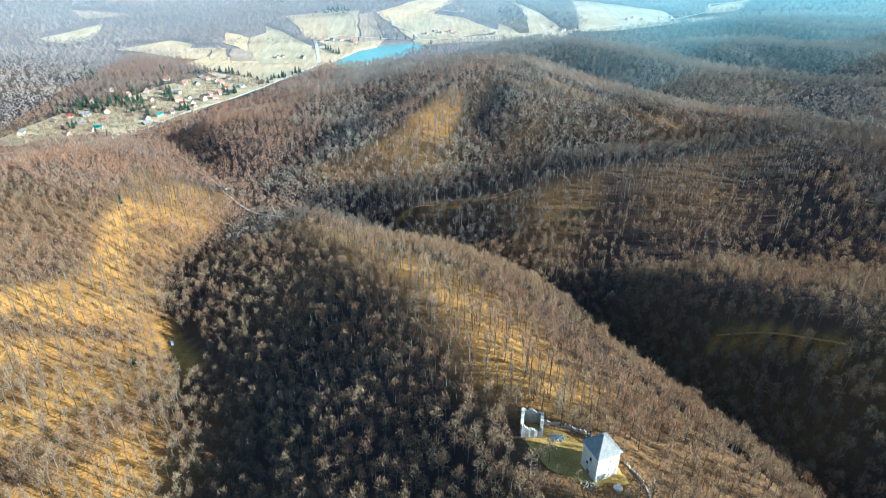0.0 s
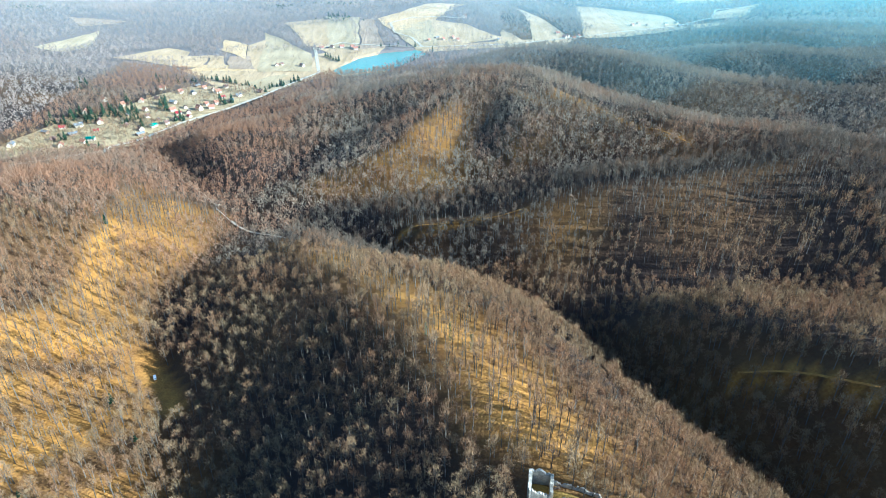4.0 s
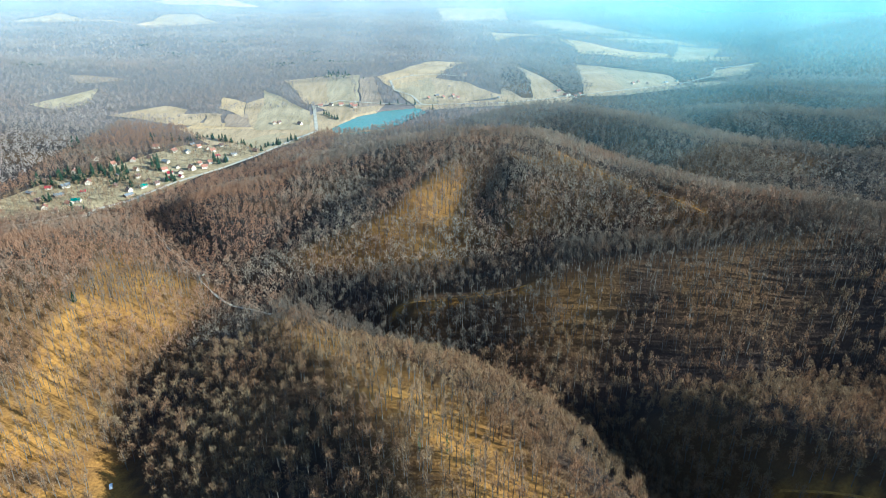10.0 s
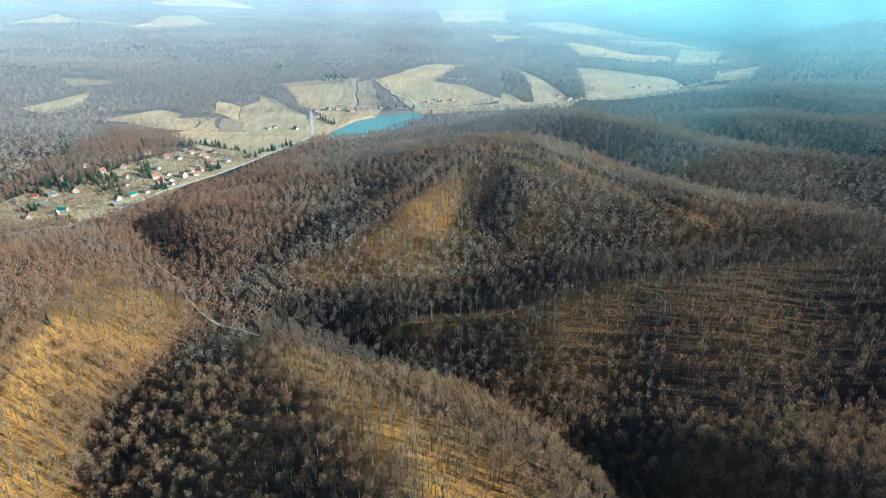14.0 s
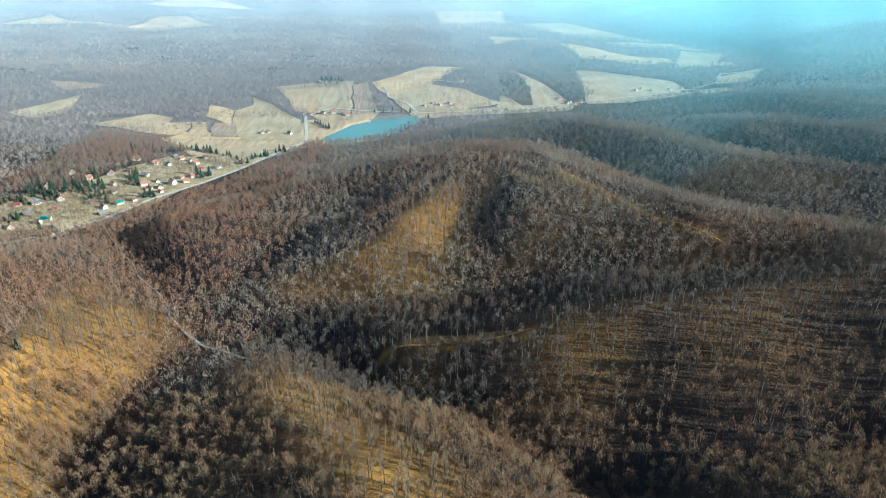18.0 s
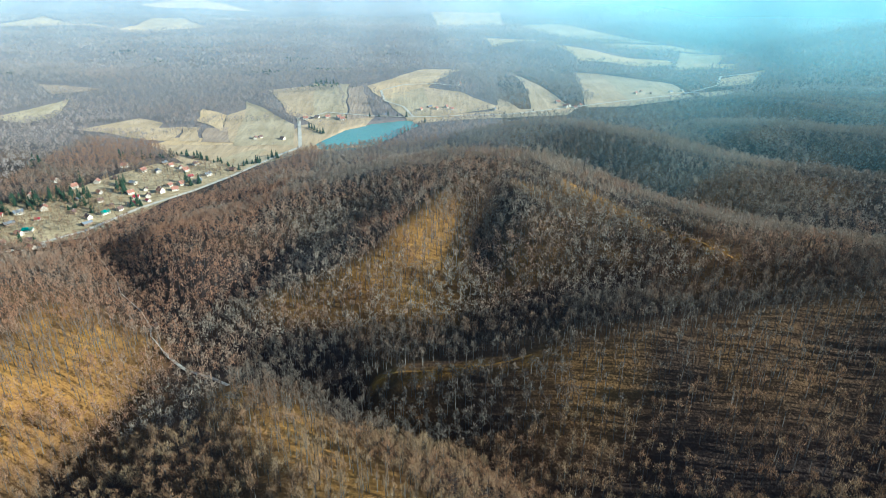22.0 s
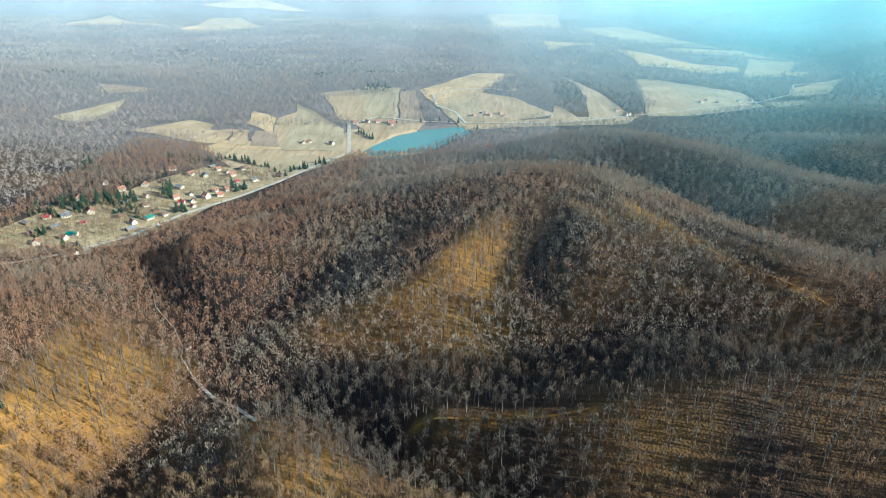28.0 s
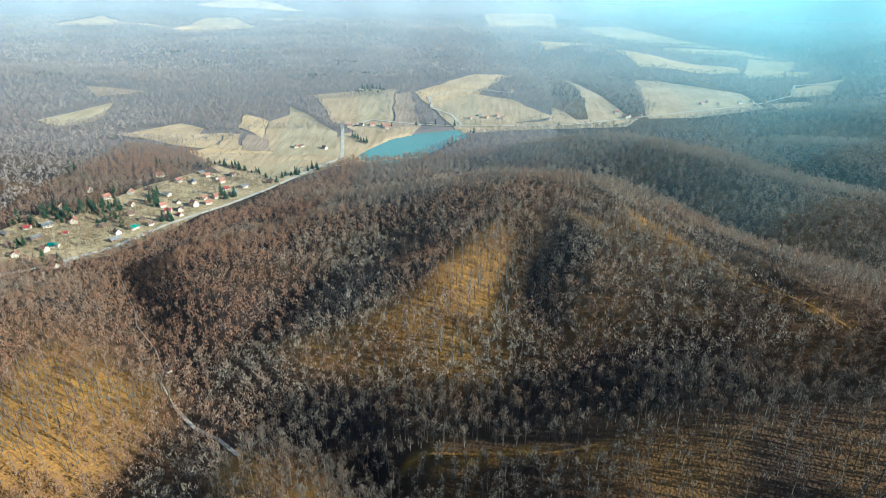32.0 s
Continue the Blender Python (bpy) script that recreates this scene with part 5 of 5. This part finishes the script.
def ivy_tree(x, y, size):
    t = tree_thing("ivy_tree", x, y, "tall bare tree with its trunk wrapped in green ivy", SLIM[1], size, TWIGS, "ivy-clad trees")
    bm = bmesh.new()
    r = random.Random(int(x * 10))
    for _ in range(150):
        z = r.uniform(0.5, 14)
        a = r.uniform(0, 2 * math.pi)
        w = (1.15 - 0.05 * z) * r.uniform(0.5, 1.0)
        c = Vector((w * math.cos(a), w * math.sin(a), z))
        vs = [bm.verts.new(c + Vector((r.uniform(-0.45, 0.45), r.uniform(-0.45, 0.45), r.uniform(-0.6, 0.6)))) for _ in range(3)]
        bm.faces.new(vs)
    part("ivy", bm, IVY, t, "glossy green ivy")


for x, y, s in ((-10, 331, 0.9), (4, 330, 0.95), (16, 322, 0.8), (88, 226, 0.8)):
    ivy_tree(x, y, s)
rng = np.random.default_rng(31)
FULL = [tree_model(rng, 18, 5.0, 420, 1.5, 0.17, 11, 5) for _ in range(5)]
for x, y in [(45, 236), (58, 233), (74, 226), (87, 207), (96, 213), (104, 226), (113, 205), (120, 192), (110, 240), (95, 236), (82, 242), (69, 250), (128, 214), (112, 176), (124, 168), (101, 162), (90, 158), (136, 196),
             (25, 188), (32, 180), (40, 166), (22, 201), (25, 211), (88, 214), (78, 216), (70, 212), (62, 214), (53, 222), (42, 230), (34, 226), (28, 221),
             (74, 156), (36, 176), (22, 186)]:
    tree_thing("beech_tree", x, y, "leafless beech beside the castle terrace", FULL[int(rng.integers(0, 5))], float(rng.uniform(0.65, 0.95)), TWIGS, "beeches round the castle")


# ---- village ----
def house(name, w, d, h, pitch, wall_material, roof_material, label, windows=3, porch=False):
    """A gabled house at the origin, its ridge along x."""
    t = new(name)
    tagged(t, label, "house")
    bm = bmesh.new()
    r = d / 2 * pitch
    pts = [(-d / 2, -1.0), (d / 2, -1.0), (d / 2, h), (0, h + r), (-d / 2, h)]
    a = [bm.verts.new((-w / 2, y, z)) for y, z in pts]
    b = [bm.verts.new((w / 2, y, z)) for y, z in pts]
    bm.faces.new(a[::-1])
    bm.faces.new(b)
    for i in range(5):
        bm.faces.new((a[i], a[(i + 1) % 5], b[(i + 1) % 5], b[i]))
    part("wall", bm, wall_material, t)
    bm = bmesh.new()
    o, th = 0.5, 0.25
    prof = [(-d / 2 - o, h - o * pitch), (0, h + r), (d / 2 + o, h - o * pitch), (d / 2 + o, h - o * pitch + th), (0, h + r + th), (-d / 2 - o, h - o * pitch + th)]
    a = [bm.verts.new((-w / 2 - o, y, z + 0.03)) for y, z in prof]
    b = [bm.verts.new((w / 2 + o, y, z + 0.03)) for y, z in prof]
    for q in ((0, 1, 4, 5), (1, 2, 3, 4)):
        bm.faces.new([a[i] for i in q])
        bm.faces.new([b[i] for i in q][::-1])
    for i in range(6):
        bm.faces.new((a[i], b[i], b[(i + 1) % 6], a[(i + 1) % 6]))
    bmesh.ops.recalc_face_normals(bm, faces=bm.faces[:])
    roof = part("roof", bm, roof_material, t)
    part("chimney", block(w * 0.2 - 0.3, w * 0.2 + 0.3, -0.9, -0.3, h + r * 0.5, h + r + 0.9), STONEWALL, roof, "small masonry chimney")
    part("ridge_cap", block(-w / 2 - o, w / 2 + o, -0.14, 0.14, h + r + th - 0.02, h + r + th + 0.12), roof_material, roof)
    for k in range(windows):
        x = (k - (windows - 1) / 2) * w / (windows + 0.4)
        for s in (-1, 1):
            win = part("window", block(x - 0.5, x + 0.5, s * d / 2 - 0.03, s * d / 2 + 0.03, h * 0.4, h * 0.4 + 1.2), GLASSY, t, "dark glazed window")
            part("window_frame", block(x - 0.62, x + 0.62, s * (d / 2 + 0.03) - 0.04, s * (d / 2 + 0.03) + 0.04, h * 0.4 - 0.14, h * 0.4), RENDERED, win)
    part("window", block(-w / 2 - 0.03, -w / 2 + 0.03, -0.5, 0.5, h + 0.1, h + 1.2), GLASSY, t, "gable window")
    part("door", block(w * 0.36, w * 0.36 + 0.95, -d / 2 - 0.05, -d / 2 + 0.05, -0.1, 2.05), WOOD, t, "boarded wooden door")
    if porch:
        part("porch_roof", block(-w * 0.3, w * 0.3, -d / 2 - 2.2, -d / 2, h - 0.4, h - 0.25), roof_material, t)
        for x in (-w * 0.28, w * 0.28):
            part("post", block(x - 0.08, x + 0.08, -d / 2 - 2.1, -d / 2 - 1.94, -1, h - 0.4), WOOD, t)
    return t


KINDS = [house("house", 10, 8, 3.6, 0.85, RENDERED, RED_TILE, "white rendered house with a red tiled gable roof"),
         house("house", 9, 7.5, 4.6, 1.0, CREAM, RED_TILE, "tall cream house with a steep red roof", 2, True),
         house("house", 9, 7, 3.0, 0.8, WOOD, BROWN_TILE, "small boarded weekend house with a brown roof", 2, True),
         house("house", 11, 8, 3.4, 0.6, RENDERED, GREY_SHEET, "white house with a low grey roof"),
         house("house", 8, 7, 3.2, 0.9, RENDERED, BROWN_TILE, "white cottage with a dark brown roof", 2),
         house("house", 8, 6.5, 2.8, 0.7, CREAM, CRIMSON, "cream cottage with a crimson sheet roof", 2),
         house("barn", 14, 8, 3.2, 0.5, WOOD, GREY_SHEET, "long boarded barn with a grey sheet roof", 2)]
GREEN_ROOF = house("house", 12, 8, 3.0, 0.6, CREAM, GREEN_SHEET, "low house with a green sheet roof")
def settle():
    rng = random.Random(8)
    for group, places in (("village houses", VILLAGE), ("valley hamlets", HAMLETS)):
        for x, y in places:
            kind = rng.choice((0, 0, 1, 2, 3, 4, 5, 6) if group[0] == "v" and places is VILLAGE else (0, 0, 1, 3, 4, 6))
            m = pose(x, y, float(grid_height(x, y)) + 0.35, 0, 0, rng.choice((20, 65, 110, -25, 50)) + rng.uniform(-12, 12)) @ Matrix.Scale(rng.uniform(0.8, 1.12), 4)
            tagged(copy_thing(KINDS[kind], m), group=group)
    tagged(copy_thing(GREEN_ROOF, pose(-457, 1000, float(grid_height(-457, 1000)) + 0.35, 0, 0, 62)), group="village houses")
    tagged(copy_thing(GREEN_ROOF, pose(-524, 935, float(grid_height(-524, 935)) + 0.35, 0, 0, 15)), group="village houses")
    hut = copy_thing(KINDS[4], pose(-248, 668, float(grid_height(-248, 668)) + 1.0, 0, 0, 60) @ Matrix.Scale(0.62, 4))
    tagged(hut, "small white hut beside the forest track", "hut", "forest huts")
    for kind in KINDS + [GREEN_ROOF]:
        for o in (*kind.children_recursive, kind):
            bpy.data.objects.remove(o)


settle()
def lake_dike():
    t = base("dike", -150, 1335, 0, "thin earth dike across the lake's shallow end", "dike", z=0.0)
    line = [(-64, -12), (-30, 4), (8, 18), (30, 28)]
    bm = bmesh.new()
    rows = []
    for x, y in along(line, 6):
        rows.append([bm.verts.new((x, y + s * w, z)) for s, w, z in ((-1, 3.2, -2.5), (-1, 1.0, 0.9), (1, 1.0, 0.9), (1, 3.2, -2.5))])
    for p, q in zip(rows, rows[1:]):
        for k in range(3):
            bm.faces.new((p[k], q[k], q[k + 1], p[k + 1]))
    bmesh.ops.recalc_face_normals(bm, faces=bm.faces[:])
    part("bank", bm, PASTURE, t)
    isle = base("islet", -158, 1352, 0, "small reed islet in the lake", "islet", z=0.0)
    bm = bmesh.new()
    bmesh.ops.create_icosphere(bm, subdivisions=3, radius=1)
    for v in bm.verts:
        v.co = Vector((v.co.x * 11, v.co.y * 5, v.co.z * 1.6)) * (1 + 0.25 * noise.noise(v.co * 2))
    part("bank", bm, PASTURE, isle)


lake_dike()
yard = base("yard", -487, 880, 0, "pale gravel yard beside the dark-roofed house", "yard", z=float(grid_height(-487, 880)) + 0.5)
part("paving", prism([(-14, -17), (10, -20), (14, 14), (4, 20), (-10, 8)], -0.6, 0.05), ROADSKIN, yard)
tagged(yard, kind="structure")


def van(x, y, turn):
    t = base("van", x, y, turn, "white parked van on the leaf-strewn track", "car", z=float(grid_height(x, y)) + 0.12)
    bm = bmesh.new()
    prof = [(-2.3, 0.35), (2.3, 0.35), (2.35, 0.95), (1.75, 1.15), (1.25, 1.95), (-2.2, 2.0), (-2.35, 1.2)]
    a = [bm.verts.new((px, -0.9, pz)) for px, pz in prof]
    b = [bm.verts.new((px, 0.9, pz)) for px, pz in prof]
    bm.faces.new(a)
    bm.faces.new(b[::-1])
    for i in range(7):
        bm.faces.new((a[i], b[i], b[(i + 1) % 7], a[(i + 1) % 7]))
    bmesh.ops.recalc_face_normals(bm, faces=bm.faces[:])
    bmesh.ops.bevel(bm, geom=bm.edges[:], offset=0.09, segments=2, affect="EDGES")
    part("body", bm, PAINT, t)
    part("windscreen", block(1.42, 1.62, -0.75, 0.75, 1.2, 1.8), GLASSY, t)
    for s in (-1, 1):
        part("side_window", block(0.1, 1.1, s * 0.91 - 0.01, s * 0.91 + 0.01, 1.25, 1.8), GLASSY, t)
        part("headlight", block(2.3, 2.37, s * 0.6 - 0.15, s * 0.6 + 0.15, 0.75, 0.92), RENDERED, t)
        for wx in (-1.45, 1.45):
            wheel = part("wheel", drum(wx, s * 0.82, 0.33, 0.33, 0.22, "Y", 16), RUBBER, t)
            part("rim", drum(wx, s * 0.94, 0.33, 0.19, 0.03, "Y", 12), GREY_SHEET, wheel)
    return t


van(-194, 364, 118)
